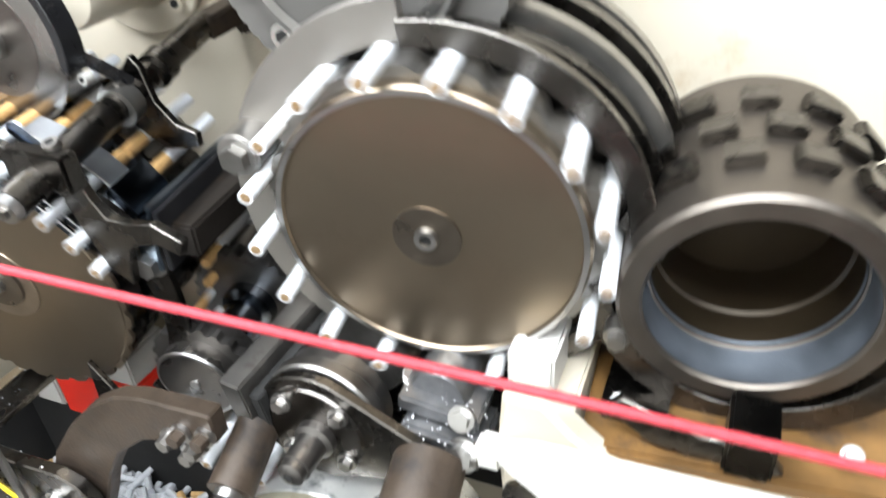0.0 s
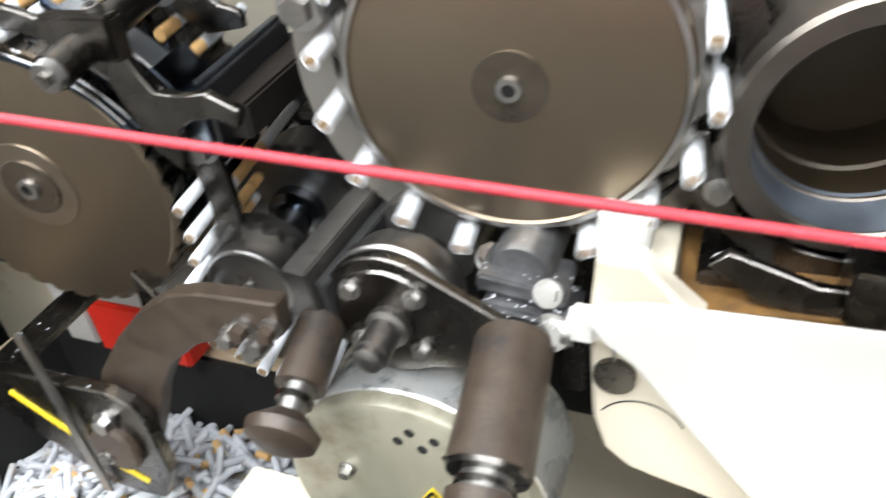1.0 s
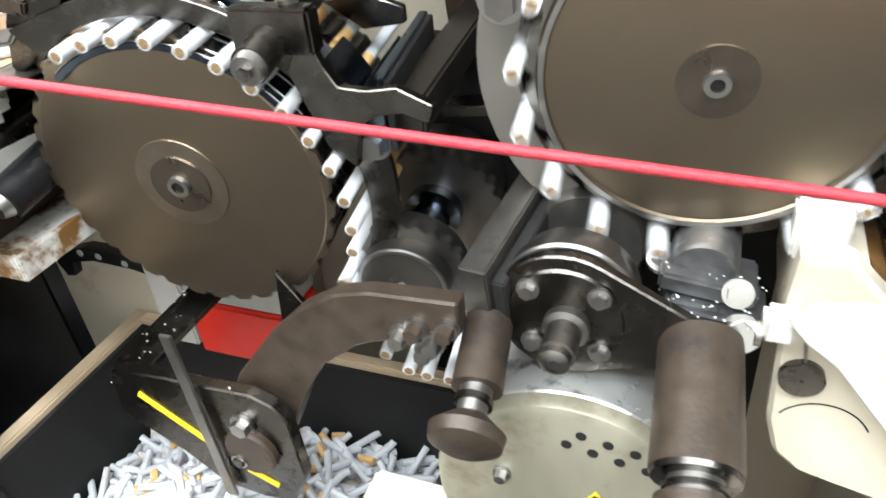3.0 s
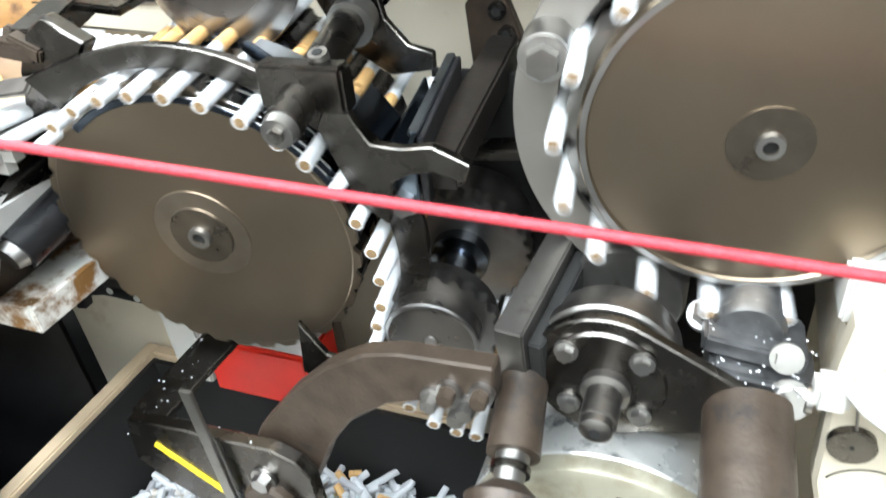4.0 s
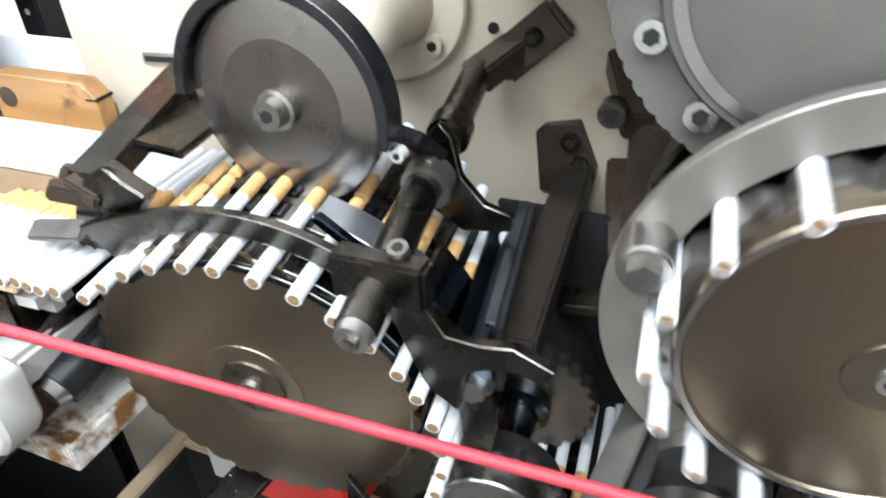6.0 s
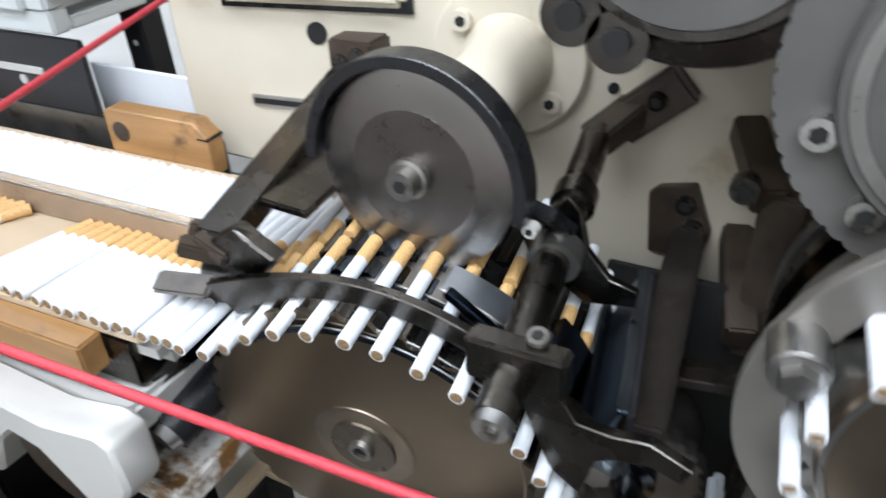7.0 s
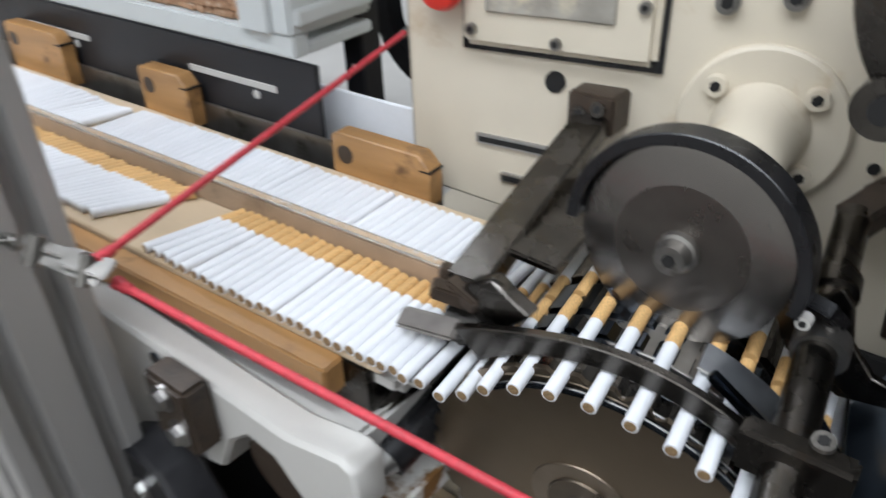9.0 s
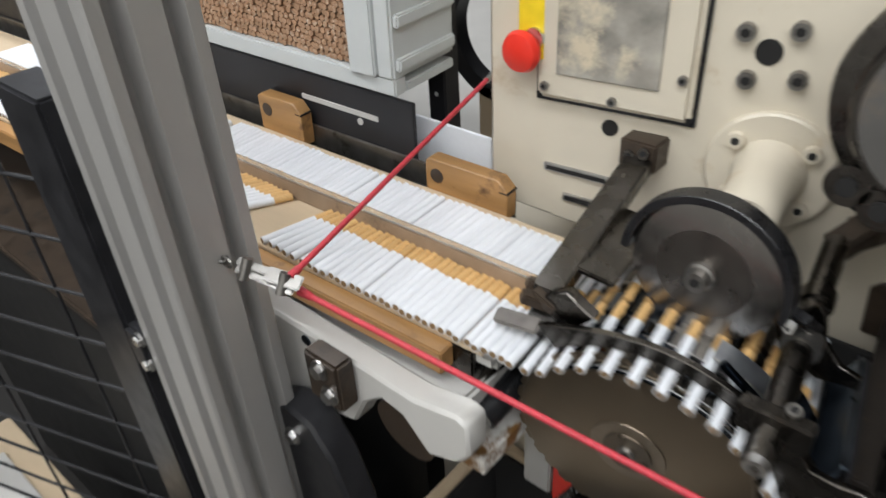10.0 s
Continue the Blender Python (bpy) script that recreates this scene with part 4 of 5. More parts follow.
part("pin_hole", rod(bmesh.new(), (0.403, 0.0105, 0.863), (0.403, 0.012, 0.863), 0.0012, None, 12), SHADE_BLACK, dk)
# dark line painted for the shaded upper rim of a raised round boss
bm = arc_plate(bmesh.new(), 0.420, 0.816, 0.0268, 0.028, 25, 150, 0.0152, 0.0165, 24)
part("scratch_arc", bm, SHADE_BLACK, wg)
part("thin_rod", rod(bmesh.new(), (0.399, 0.013, 0.900), (0.403, 0.013, 0.874), 0.0009, None, 8), MID, wg)
bm = bmesh.new()
bar(bm, (0.376, 0.010, 0.903), (0.394, 0.010, 0.903), 0.018, 0.018, 0.003)
part("white_block", bm, WHITE, wg)
hex_bolt(wg, 0.376, 0.010, 0.895, 0.006, 0.008, (-1, 0, 0))
bm = box(bmesh.new(), 0.47, 0.57, 0.037, 0.2, 0.0, 0.80, 0.004)
part("pillar", bm, CREAM, wg)
wb = thing("white_box", (0.405, 0.055, 0.93), "small white painted block below the feed drum", "block")
bm = box(bmesh.new(), 0.385, 0.414, 0.040, 0.085, 0.9255, 0.957, 0.002)
part("block", bm, WHITE, wb)
bm = box(bmesh.new(), 0.390, 0.428, 0.037, 0.16, 0.86, 0.925, 0.002)
part("step", bm, CREAM, wb)
rp = thing("rusty_plate", (0.5, 0.1, 0.93), "rusty brown flat plate with a curved lug", "plate")
bm = bmesh.new()
bar(bm, (0.43, 0.085, 0.905), (0.66, 0.10, 0.91), 0.12, 0.012, 0.002)
part("plate", bm, RUST, rp)
bm = plate(bmesh.new(), [(0.455, 0.945), (0.50, 0.930), (0.535, 0.93), (0.545, 0.915), (0.53, 0.905), (0.475, 0.914), (0.445, 0.935)], 0.035, 0.042, 0.001)
part("curved_lug", bm, DARK, rp)
hex_bolt(rp, 0.575, 0.045, 0.932, 0.0045, 0.004, (0, -0.5, 1), WHITE)
hex_bolt(rp, 0.452, 0.045, 0.932, 0.004, 0.004, (0, -0.5, 1), WHITE)
part("dark_block", box(bmesh.new(), 0.512, 0.538, 0.026, 0.06, 0.915, 0.948, 0.002), DARK, rp)
bm = box(bmesh.new(), 0.44, 0.48, 0.05, PY + 0.01, 0.9, 0.92, 0.002)
part("stay", bm, DARK, rp)
# made-up black filler on the casing, standing in for shade between the drums
dc = thing("drive_casting", (0.3, 0.17, 0.7), "made-up black filler for the shade behind the drums", "machine casting")
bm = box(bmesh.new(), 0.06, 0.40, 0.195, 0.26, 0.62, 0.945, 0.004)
part("casting", bm, SHADE_BLACK, dc)
for k in range(5):
    bm = box(bmesh.new(), 0.09 + 0.06 * k, 0.115 + 0.06 * k, 0.186, 0.196, 0.66, 0.92 - 0.03 * (k % 3), 0.003)
    part("rib", bm, DARK, dc)

# ---- scrap bin with rejected cigarettes ----
sb = thing("scrap_bin", (0.0, 0.0, 0.52), "open black scrap bin with tan wooden rim", "bin")
for nm, x0, x1, y0, y1 in (("rim_side", -0.232, -0.216, -0.30, 0.118), ("rim_back", -0.216, 0.14, 0.104, 0.118)):
    bm = box(bmesh.new(), x0, x1, y0, y1, 0.64, 0.702, 0.002)
    part(nm, bm, BARE, sb)
for x0, x1, y0, y1 in ((-0.2155, -0.21, -0.3, 0.104), (-0.21, 0.17, 0.098, 0.1035), (0.165, 0.17, -0.3, 0.098), (-0.21, 0.165, -0.305, -0.3)):
    part("bin_wall", box(bmesh.new(), x0, x1, y0, y1, 0.42, 0.695, 0.0), SHADE_BLACK, sb)
part("bin_floor", box(bmesh.new(), -0.21, 0.165, -0.3, 0.098, 0.42, 0.426, 0.0), SHADE_BLACK, sb)
part("bin_foot", box(bmesh.new(), -0.2, 0.15, -0.29, 0.09, 0.0, 0.42, 0.0), BLKP, sb)
rnd = random.Random(4)


def scrap_heap(name, material, n, lo, hi, r, label):
    bm = bmesh.new()
    for i in range(n):
        x, y = rnd.uniform(-0.20, 0.16), rnd.uniform(-0.16, 0.09)
        h = 0.575 + 0.06 * math.exp(-((x - 0.02) ** 2 + (y + 0.03) ** 2) / 0.012) + 0.045 * math.exp(-((x + 0.06) ** 2 + (y + 0.06) ** 2) / 0.008)
        ln = rnd.uniform(lo, hi)
        a, t = rnd.uniform(0, 6.28), rnd.uniform(-0.45, 0.45)
        d = Vector((math.cos(a) * math.cos(t), math.sin(a) * math.cos(t), math.sin(t))) * ln / 2
        c = Vector((x, y, h + rnd.uniform(-0.012, 0.016)))
        rod(bm, c - d, c + d, r, None, 8)
    return single(name, bm, material, label, "scrap heap", kind="stuff")


bm = bmesh.new()
bmesh.ops.create_grid(bm, x_segments=40, y_segments=30, size=0.5)
for v in bm.verts:
    x, y = -0.0225 + v.co.x * 0.375, -0.1 + v.co.y * 0.39
    h = 0.565 + 0.06 * math.exp(-((x - 0.02) ** 2 + (y + 0.03) ** 2) / 0.012) + 0.045 * math.exp(-((x + 0.06) ** 2 + (y + 0.06) ** 2) / 0.008)
    v.co = Vector((x, y, h + 0.004 * noise.noise(Vector((x * 60, y * 60, 0)))))
single("scrap_dust", bm, mat("paper_dust", (0.42, 0.38, 0.32), 0.9, 0.0, 120, 0.5, 0.6, 300, (0.3, 0.2, 0.1), 60, 0.55), "heap of paper dust and tobacco crumbs in the bin", "scrap heap", kind="stuff")
# darker than PAPER for the shade in the bin, with tobacco stains besides
scrap_heap("scrap_paper", mat("soiled_shaded_paper", (0.50, 0.51, 0.53), 0.65, 0.0, 60, 0.12, 0.1, 600, (0.42, 0.34, 0.24), 35, 0.6), 950, 0.018, 0.05, 0.0036, "heap of broken white cigarettes in the scrap bin")
scrap_heap("scrap_filters", CORK, 130, 0.012, 0.022, 0.0038, "loose tan filter tips among the scrap")

# rail of small parts left of the drum, with rods
lr = thing("roller_pair", (-0.14, -0.02, 0.94), "pair of dark rods with steel ends under the tray", "roller")
part("roller", rod(bmesh.new(), (-0.118, -0.04, 0.945), (-0.100, 0.12, 0.985), 0.0155), BLACK, lr)
part("roller", rod(bmesh.new(), (-0.138, -0.03, 0.972), (-0.120, 0.12, 1.005), 0.0145), DARK, lr)
part("end_cap", rod(bmesh.new(), (-0.1188, -0.047, 0.9435), (-0.118, -0.04, 0.945), 0.009, 0.012), STEEL, lr)
part("end_cap", rod(bmesh.new(), (-0.1388, -0.036, 0.9705), (-0.138, -0.03, 0.972), 0.010, 0.012), STEEL, lr)
lt = thing("oil_tray", (-0.16, -0.02, 0.89), "small pale tray with oily brown tobacco dirt", "tray")
PAN = mat("stained_pan", (0.62, 0.60, 0.56), 0.5, 0.0, 25, 0.2, 0.2, 300, (0.20, 0.10, 0.03), 30, 0.50)
part("pan", box(bmesh.new(), -0.215, -0.105, -0.055, 0.035, 0.902, 0.908, 0.001), PAN, lt)
part("front_lip", box(bmesh.new(), -0.215, -0.105, -0.060, -0.055, 0.893, 0.914, 0.001), PAN, lt)
part("end_lip", box(bmesh.new(), -0.105, -0.101, -0.060, 0.035, 0.893, 0.914, 0.001), PAN, lt)
bm = box(bmesh.new(), -0.21, -0.18, 0.0, 0.18, 0.872, 0.9015, 0.002)
part("stay", bm, CREAM, lt)

# ---- delivery tray, slightly skewed to the casing ----
SLOPE = 1.5
TT = pose(-0.1, 0.04, 1.03, 0, SLOPE, 3.6)


def tpt(x, y, z):
    """A place on the tray: x along it (0 at the drum, negative away), y across from the divider, z above the cigarettes' axis."""
    return TT @ Vector((x, y, z))


def tbox(bm, x0, x1, y0, y1, z0, z1, bev=0.001):
    return box(bm, x0, x1, y0, y1, z0, z1, bev, TT)


RC = 0.00435
tray = thing("delivery_tray", tpt(-0.4, 0, -0.05), "long wooden delivery tray with divider and side boards", "tray")
part("tray_bed", tbox(bmesh.new(), -1.5, -0.020, -0.079, 0.1105, -0.0105, -0.0043), BARE, tray, "bare tan plywood bed")
part("end_support", tbox(bmesh.new(), -0.042, -0.004, -0.074, -0.046, -0.034, -0.0065, 0.010), WHITE, tray, "white painted end support")
part("end_plate", tbox(bmesh.new(), -0.0195, 0.012, -0.077, 0.1, -0.0062, -0.0045, 0.0005), MID, tray, "thin steel end plate")
part("divider", tbox(bmesh.new(), -1.5, 0.004, 0.004, 0.0075, -0.0042, 0.0185), mat("dull_divider_strip", (0.30, 0.215, 0.145), 0.45, 0.0, 30, 0.2, 0.1, 300, (0.17, 0.12, 0.08), 25, 0.58), tray, "thin dull brown divider strip")
part("divider_cap", tbox(bmesh.new(), -1.5, 0.001, 0.0035, 0.0125, 0.0186, 0.021), GLASSY, tray, "clear acrylic capping")
part("front_board", tbox(bmesh.new(), -1.5, -0.05, -0.098, -0.0795, -0.034, -0.008, 0.0015), WOOD, tray, "worn varnished front board")
part("under_frame", tbox(bmesh.new(), -1.5, -0.03, -0.079, 0.110, -0.05, -0.011, 0.002), DARK, tray)
for x0, x1, up in ((-0.2285, -0.118, 0.008), (-0.51, -0.43, 0.018), (-0.78, -0.66, 0.026)):
    blk = thing("wood_block", tpt(x0, 0.115, 0.0), "varnished wooden end block with a chamfered end and dark plug", "wood block", "wood blocks along the tray")
    bm = bmesh.new()
    h = 0.027 + up
    pts = [(x0, -0.012), (x0, h - 0.004), (x0 + 0.006, h), (x1 - 0.012, h), (x1, h - 0.012), (x1, -0.012)]
    plate(bm, pts, 0.111, 0.130, 0.0012)
    bmesh.ops.transform(bm, matrix=TT, verts=bm.verts)
    part("block", bm, WOOD, blk)
    bm = rod(bmesh.new(), tpt(x0 + 0.016, 0.1105, 0.007 + up), tpt(x0 + 0.016, 0.114, 0.007 + up), 0.009, None, 24)
    part("plug", bm, BROWN, blk)
    # black patch at the chamfered end
    bm = bmesh.new()
    box(bm, x1 - 0.011, x1 + 0.001, 0.1105, 0.1305, 0.012 + up, h - 0.012, 0.0008, TT)
    part("burnt_end", bm, SHADE_BLACK, blk)

# black slotted rail and white sheets behind the tray
rail = thing("slotted_rail", tpt(-0.6, 0.2, -0.05), "black steel rail with pale slots behind the tray", "rail")
part("rail_plate", tbox(bmesh.new(), -1.6, -0.262, 0.1345, 0.140, -0.02, 0.081, 0.001), BLKP, rail)
for x0 in (-0.4475, -0.76, -1.10):
    part("slot", tbox(bmesh.new(), x0, x0 + 0.13, 0.1332, 0.1352, 0.044, 0.051, 0.0005), WHITE, rail, "pale slot")
    part("hole", rod(bmesh.new(), tpt(x0 + 0.10, 0.1332, 0.037), tpt(x0 + 0.10, 0.1358, 0.037), 0.0045, None, 20), WHITE, rail)
part("bottom_bar", tbox(bmesh.new(), -1.6, -0.12, 0.131, 0.1342, -0.02, 0.012, 0.001), MID, rail, "worn flat bar")
part("prop", tbox(bmesh.new(), -1.0, -0.95, 0.141, 0.18, -1.02, 0.03, 0.001), BLKP, rail)
part("prop", tbox(bmesh.new(), -0.42, -0.40, 0.141, 0.18, -1.02, 0.03, 0.001), BLKP, rail)
bp_ = thing("black_post", (-0.36, 0.30, 0.0), "black square steel post with small holes", "post")
part("post", box(bmesh.new(), -0.440, -0.410, 0.262, 0.292, 0.0, 1.6, 0.002), BLKP, bp_)
for k in range(10):
    part("hole", rod(bmesh.new(), (-0.425, 0.2612, 0.9 + 0.06 * k), (-0.425, 0.264, 0.9 + 0.06 * k), 0.003, None, 12), TOTE, bp_)
ws = thing("white_sheet", (-0.33, 0.24, 1.0), "white folded sheet standing beside the casing", "sheet")
part("sheet", box(bmesh.new(), -0.415, -0.285, 0.196, 0.200, 0.9, 1.082, 0.001), PAPER, ws)
part("foot", box(bmesh.new(), -0.37, -0.31, 0.2005, 0.215, 0.0, 0.95, 0.001), WHITE, ws)
wt = thing("wheel", (-0.507, 0.515, 0.0), "large dark wheel behind the black post", "wheel")
bm = arc_plate(bmesh.new(), -0.507, 1.074, 0.085, 0.112, 0, 360, 0.50, 0.53, 48)
part("rim", bm, BLKP, wt)
bm = box(bmesh.new(), -0.547, -0.467, 0.5, 0.53, 0.0, 0.984, 0.002)
part("stand", bm, BARE, wt)
tb = thing("work_table", (-1.2, 0.9, 0.0), "long white topped work table on four legs", "table")
part("table_top", box(bmesh.new(), -2.6, -0.40, 0.42, 1.7, 0.80, 0.84, 0.004), WHITE, tb)
for x, y in ((-2.5, 0.5), (-0.5, 0.5), (-2.5, 1.6), (-0.5, 1.6)):
    part("leg", box(bmesh.new(), x - 0.025, x + 0.025, y - 0.025, y + 0.025, 0.0, 0.80, 0.002), TOTE, tb)

# tote full of filters
tote = thing("tote", tpt(-0.45, 0.26, 0.056), "pale grey plastic tote packed with filter rods", "tote")
t0 = 0.083
TD = Vector((-0.036, -0.068, 0.0))


def tote_box(x0, x1, y0, y1, z0, z1, bev):
    return tbox(bmesh.new(), x0 + TD.x, x1 + TD.x, y0 + TD.y, y1 + TD.y, z0, z1, bev)


part("front_bottom_rail", tote_box(-0.95, -0.25, 0.202, 0.222, t0, t0 + 0.022, 0.002), TOTE, tote)
part("base", tote_box(-0.95, -0.25, 0.222, 0.315, t0, t0 + 0.012, 0.002), TOTE, tote)
part("end_panel", tote_box(-0.275, -0.25, 0.2, 0.315, t0 + 0.02, t0 + 0.36, 0.003), TOTE, tote)
part("end_panel", tote_box(-0.975, -0.95, 0.2, 0.315, t0, t0 + 0.36, 0.003), TOTE, tote)
part("back_panel", tote_box(-0.95, -0.275, 0.302, 0.315, t0 + 0.01, t0 + 0.36, 0.002), TOTE, tote)
part("corner_post", tote_box(-0.315, -0.275, 0.196, 0.206, t0 + 0.02, t0 + 0.36, 0.002), TOTE, tote)
for k in range(3):
    part("rib", tote_box(-0.2515, -0.243, 0.205, 0.310, t0 + 0.03 + 0.05 * k, t0 + 0.045 + 0.05 * k, 0.002), TOTE, tote)
bm = bmesh.new()
pit = 0.0082
for j in range(38):
    for i in range(78):
        x = -0.948 + pit * (i + 0.5 * (j % 2)) + rnd.uniform(-0.0006, 0.0006)
        z = t0 + 0.027 + pit * 0.88 * j + rnd.uniform(-0.0005, 0.0005)
        if x < -0.322:
            y = 0.2075 + rnd.uniform(0, 0.004)
            rod(bm, tpt(x + TD.x, y + TD.y, z), tpt(x + TD.x, y + 0.05 + TD.y, z), 0.0039, None, 7)
filters = single("filter_rods", bm, mat("brown_filter_ends", (0.36, 0.21, 0.12), 0.7, 0.0, 500, 0.5, 0.2, 900, (0.62, 0.5, 0.38), 180, 0.55), "stacked brown filter rods seen end on", "filter rods", kind="stuff")

# white cast bracket carrying the tray
wc = thing("tray_bracket", (-0.2, -0.09, 0.8), "white painted cast bracket carrying the tray", "bracket")
bm = plate(bmesh.new(), [(-0.42, 0.998), (-0.30, 0.996), (-0.15, 0.992), (-0.100, 1.004), (-0.088, 0.998), (-0.088, 0.962), (-0.10, 0.945), (-0.135, 0.93), (-0.165, 0.962), (-0.19, 0.966), (-0.215, 0.945), (-0.235, 0.905), (-0.42, 0.85)], -0.095, -0.068, 0.003)
part("casting", bm, WHITE, wc)
bm = box(bmesh.new(), -0.42, -0.12, -0.067, 0.10, 0.955, 0.98, 0.004)
part("shelf", bm, WHITE, wc)
# made-up pillar, black to stand in for the dark void under the tray
bm = box(bmesh.new(), -0.60, -0.36, -0.06, 0.12, 0.0, 0.978, 0.004)
part("pillar", bm, BLKP, wc)
bm = rod(bmesh.new(), (-0.175, -0.085, 0.925), (-0.17, 0.05, 0.94), 0.036, None, 40)
part("dark_roller", bm, BROWN, wc, "dark brown roller end")
hk = part("hook_block", box(bmesh.new(), -0.266, -0.220, -0.118, -0.096, 0.945, 1.003, 0.003), BROWN, wc, "worn steel hook block")
hex_bolt(wc, -0.243, -0.118, 0.99, 0.008, 0.007)
hex_bolt(wc, -0.234, -0.118, 0.963, 0.008, 0.007)
bm = rod(bmesh.new(), (-0.290, -0.0965, 0.984), (-0.290, -0.094, 0.984), 0.006, None, 24)
part("bore", bm, BLUED, wc)
bk = thing("black_guard_box", (-0.25, -0.12, 0.6), "black plastic guard box with bolts", "guard")
bm = plate(bmesh.new(), [(-0.36, 0.86), (-0.33, 0.905), (-0.295, 0.925), (-0.255, 0.92), (-0.23, 0.885), (-0.21, 0.82), (-0.2, 0.6), (-0.36, 0.6)], -0.135, -0.10, 0.004)
part("body", bm, BLKP, bk)
hex_bolt(bk, -0.288, -0.135, 0.884, 0.008, 0.006, material=ZINC)
bm = box(bmesh.new(), -0.34, -0.23, -0.13, -0.10, 0.0, 0.61, 0.002)
part("foot", bm, BLKP, bk)

# ---- guard post, buckle and red cord ----
gp = thing("guard_post", (-0.31, -0.15, 0.0), "grey grooved aluminium profile post", "post")
def profile_post(bm, cx, cy, w, z0, z1, yaw):
    h, g, d = w / 2, w * 0.10, w * 0.18
    pts = []
    for q in range(4):
        a = math.pi / 2 * q
        for x, y in ((h, -h + 0.002), (h, -h * 0.5 - g), (h - d, -h * 0.5 - g * 0.6), (h - d, -h * 0.5 + g * 0.6), (h, -h * 0.5 + g), (h, h * 0.5 - g), (h - d, h * 0.5 - g * 0.6), (h - d, h * 0.5 + g * 0.6), (h, h * 0.5 + g), (h, h - 0.002), (h - 0.002, h)):
            pts.append((x * math.cos(a) - y * math.sin(a), x * math.sin(a) + y * math.cos(a)))
    c, s = math.cos(radians(yaw)), math.sin(radians(yaw))
    lo = [bm.verts.new((cx + x * c - y * s, cy + x * s + y * c, z0)) for x, y in pts]
    hi = [bm.verts.new((cx + x * c - y * s, cy + x * s + y * c, z1)) for x, y in pts]
    n = len(pts)
    for i in range(n):
        bm.faces.new((lo[i], lo[(i + 1) % n], hi[(i + 1) % n], hi[i]))
    bm.faces.new(lo), bm.faces.new(hi)
    return bm
part("profile", profile_post(bmesh.new(), -0.332, -0.165, 0.085, 0.0, 1.9, 4), ALU, gp)
bk2 = thing("cord_buckle", (-0.262, -0.155, 1.1), "zinc plated cord buckle hooked to the post", "buckle")
BO = Vector((-0.014, -0.003, 0.0112))
bm = bmesh.new()
bar(bm, Vector((-0.262, -0.149, 1.108)) + BO, Vector((-0.212, -0.133, 1.099)) + BO, 0.007, 0.0025, 0.001, (0, -0.5, 1))
bar(bm, Vector((-0.235, -0.142, 1.103)) + BO, Vector((-0.206, -0.131, 1.098)) + BO, 0.013, 0.0025, 0.001, (0, -0.5, 1))
part("cheek", bm, MID, bk2)
bm = bmesh.new()
bar(bm, Vector((-0.262, -0.152, 1.102)) + BO, Vector((-0.210, -0.137, 1.092)) + BO, 0.007, 0.0025, 0.001, (0, -0.5, 1))
part("cheek", bm, MID, bk2)
for x, y, z in ((-0.252, -0.149, 1.104), (-0.220, -0.138, 1.097)):
    part("rivet", rod(bmesh.new(), Vector((x, y - 0.005, z - 0.008)) + BO, Vector((x, y + 0.004, z + 0.008)) + BO, 0.0045, None, 16), MID, bk2)
for k in range(3):
    bm = bmesh.new()
    cu = [(0.007 * math.cos(a), 0.0045 * math.sin(a)) for a in [2 * math.pi * i / 12 for i in range(13)]]
    for p, q in zip(cu, cu[1:]):
        o = Vector((-0.270 - 0.009 * k, -0.154, 1.1055)) + BO
        if k % 2:
            rod(bm, o + Vector((p[0], p[1], 0)), o + Vector((q[0], q[1], 0)), 0.0016, None, 6)
        else:
            rod(bm, o + Vector((p[0], 0, p[1])), o + Vector((q[0], 0, q[1])), 0.0016, None, 6)
    part("chain_link", bm, MID, bk2)


def cord(a, b, r, label, sag=0.0):
    a, b = Vector(a), Vector(b)
    cu = bpy.data.curves.new("cord", "CURVE")
    cu.dimensions, cu.bevel_depth, cu.bevel_resolution = "3D", r, 3
    sp = cu.splines.new("POLY")
    n = 60
    sp.points.add(n)
    for i in range(n + 1):
        p = a.lerp(b, i / n) - Vector((0, 0, sag * 4 * (i / n) * (1 - i / n)))
        sp.points[i].co = (*p, 1)
    cu.materials.append(ROPE)
    th = thing("pull_cord", (0, 0, 0), label, "cord", "red pull cords")
    st = new("strand", cu)
    st.parent = th
    d = (b - a).normalized()
    part("end_knot", rod(bmesh.new(), a - d * 0.002, a + d * 0.010, r * 1.7, r * 1.25, 14), ROPE, th)
    part("end_sleeve", rod(bmesh.new(), b - d * 0.018, b + d * 0.001, r * 1.4, None, 14), ZINC, th, "crimped metal sleeve")
    return th


cord((-0.230, -0.1285, 1.0935), (1.3, 0.0725, 0.907), 0.0026, "taut red pull cord strung along the machine")
cord((-0.232, -0.134, 1.112), (-0.295, 0.215, 1.152), 0.0026, "taut red pull cord running to the casing")

# ---- black wire fence beyond the post ----
fence = thing("wire_fence", (-0.6, -0.3, 0.0), "black wire mesh safety fence panel", "fence")
fx, fy = Vector((-0.395, -0.185, 0)), Vector((-1.1, -0.42, 0))
fd = (fy - fx).normalized()
part("fence_post", box(bmesh.new(), -0.475, -0.395, -0.215, -0.175, 0.0, 1.25, 0.003), BLKP, fence)
part("fence_post", rod(bmesh.new(), fy, fy + Vector((0, 0, 1.32)), 0.017, None, 12), BLKP, fence)
for k in range(17):
    z = 0.1 + 0.066 * k
    part("wire", rod(bmesh.new(), fx + Vector((0, 0, z)), fy + Vector((0, 0, z)), 0.0022, None, 8), BLKP, fence)
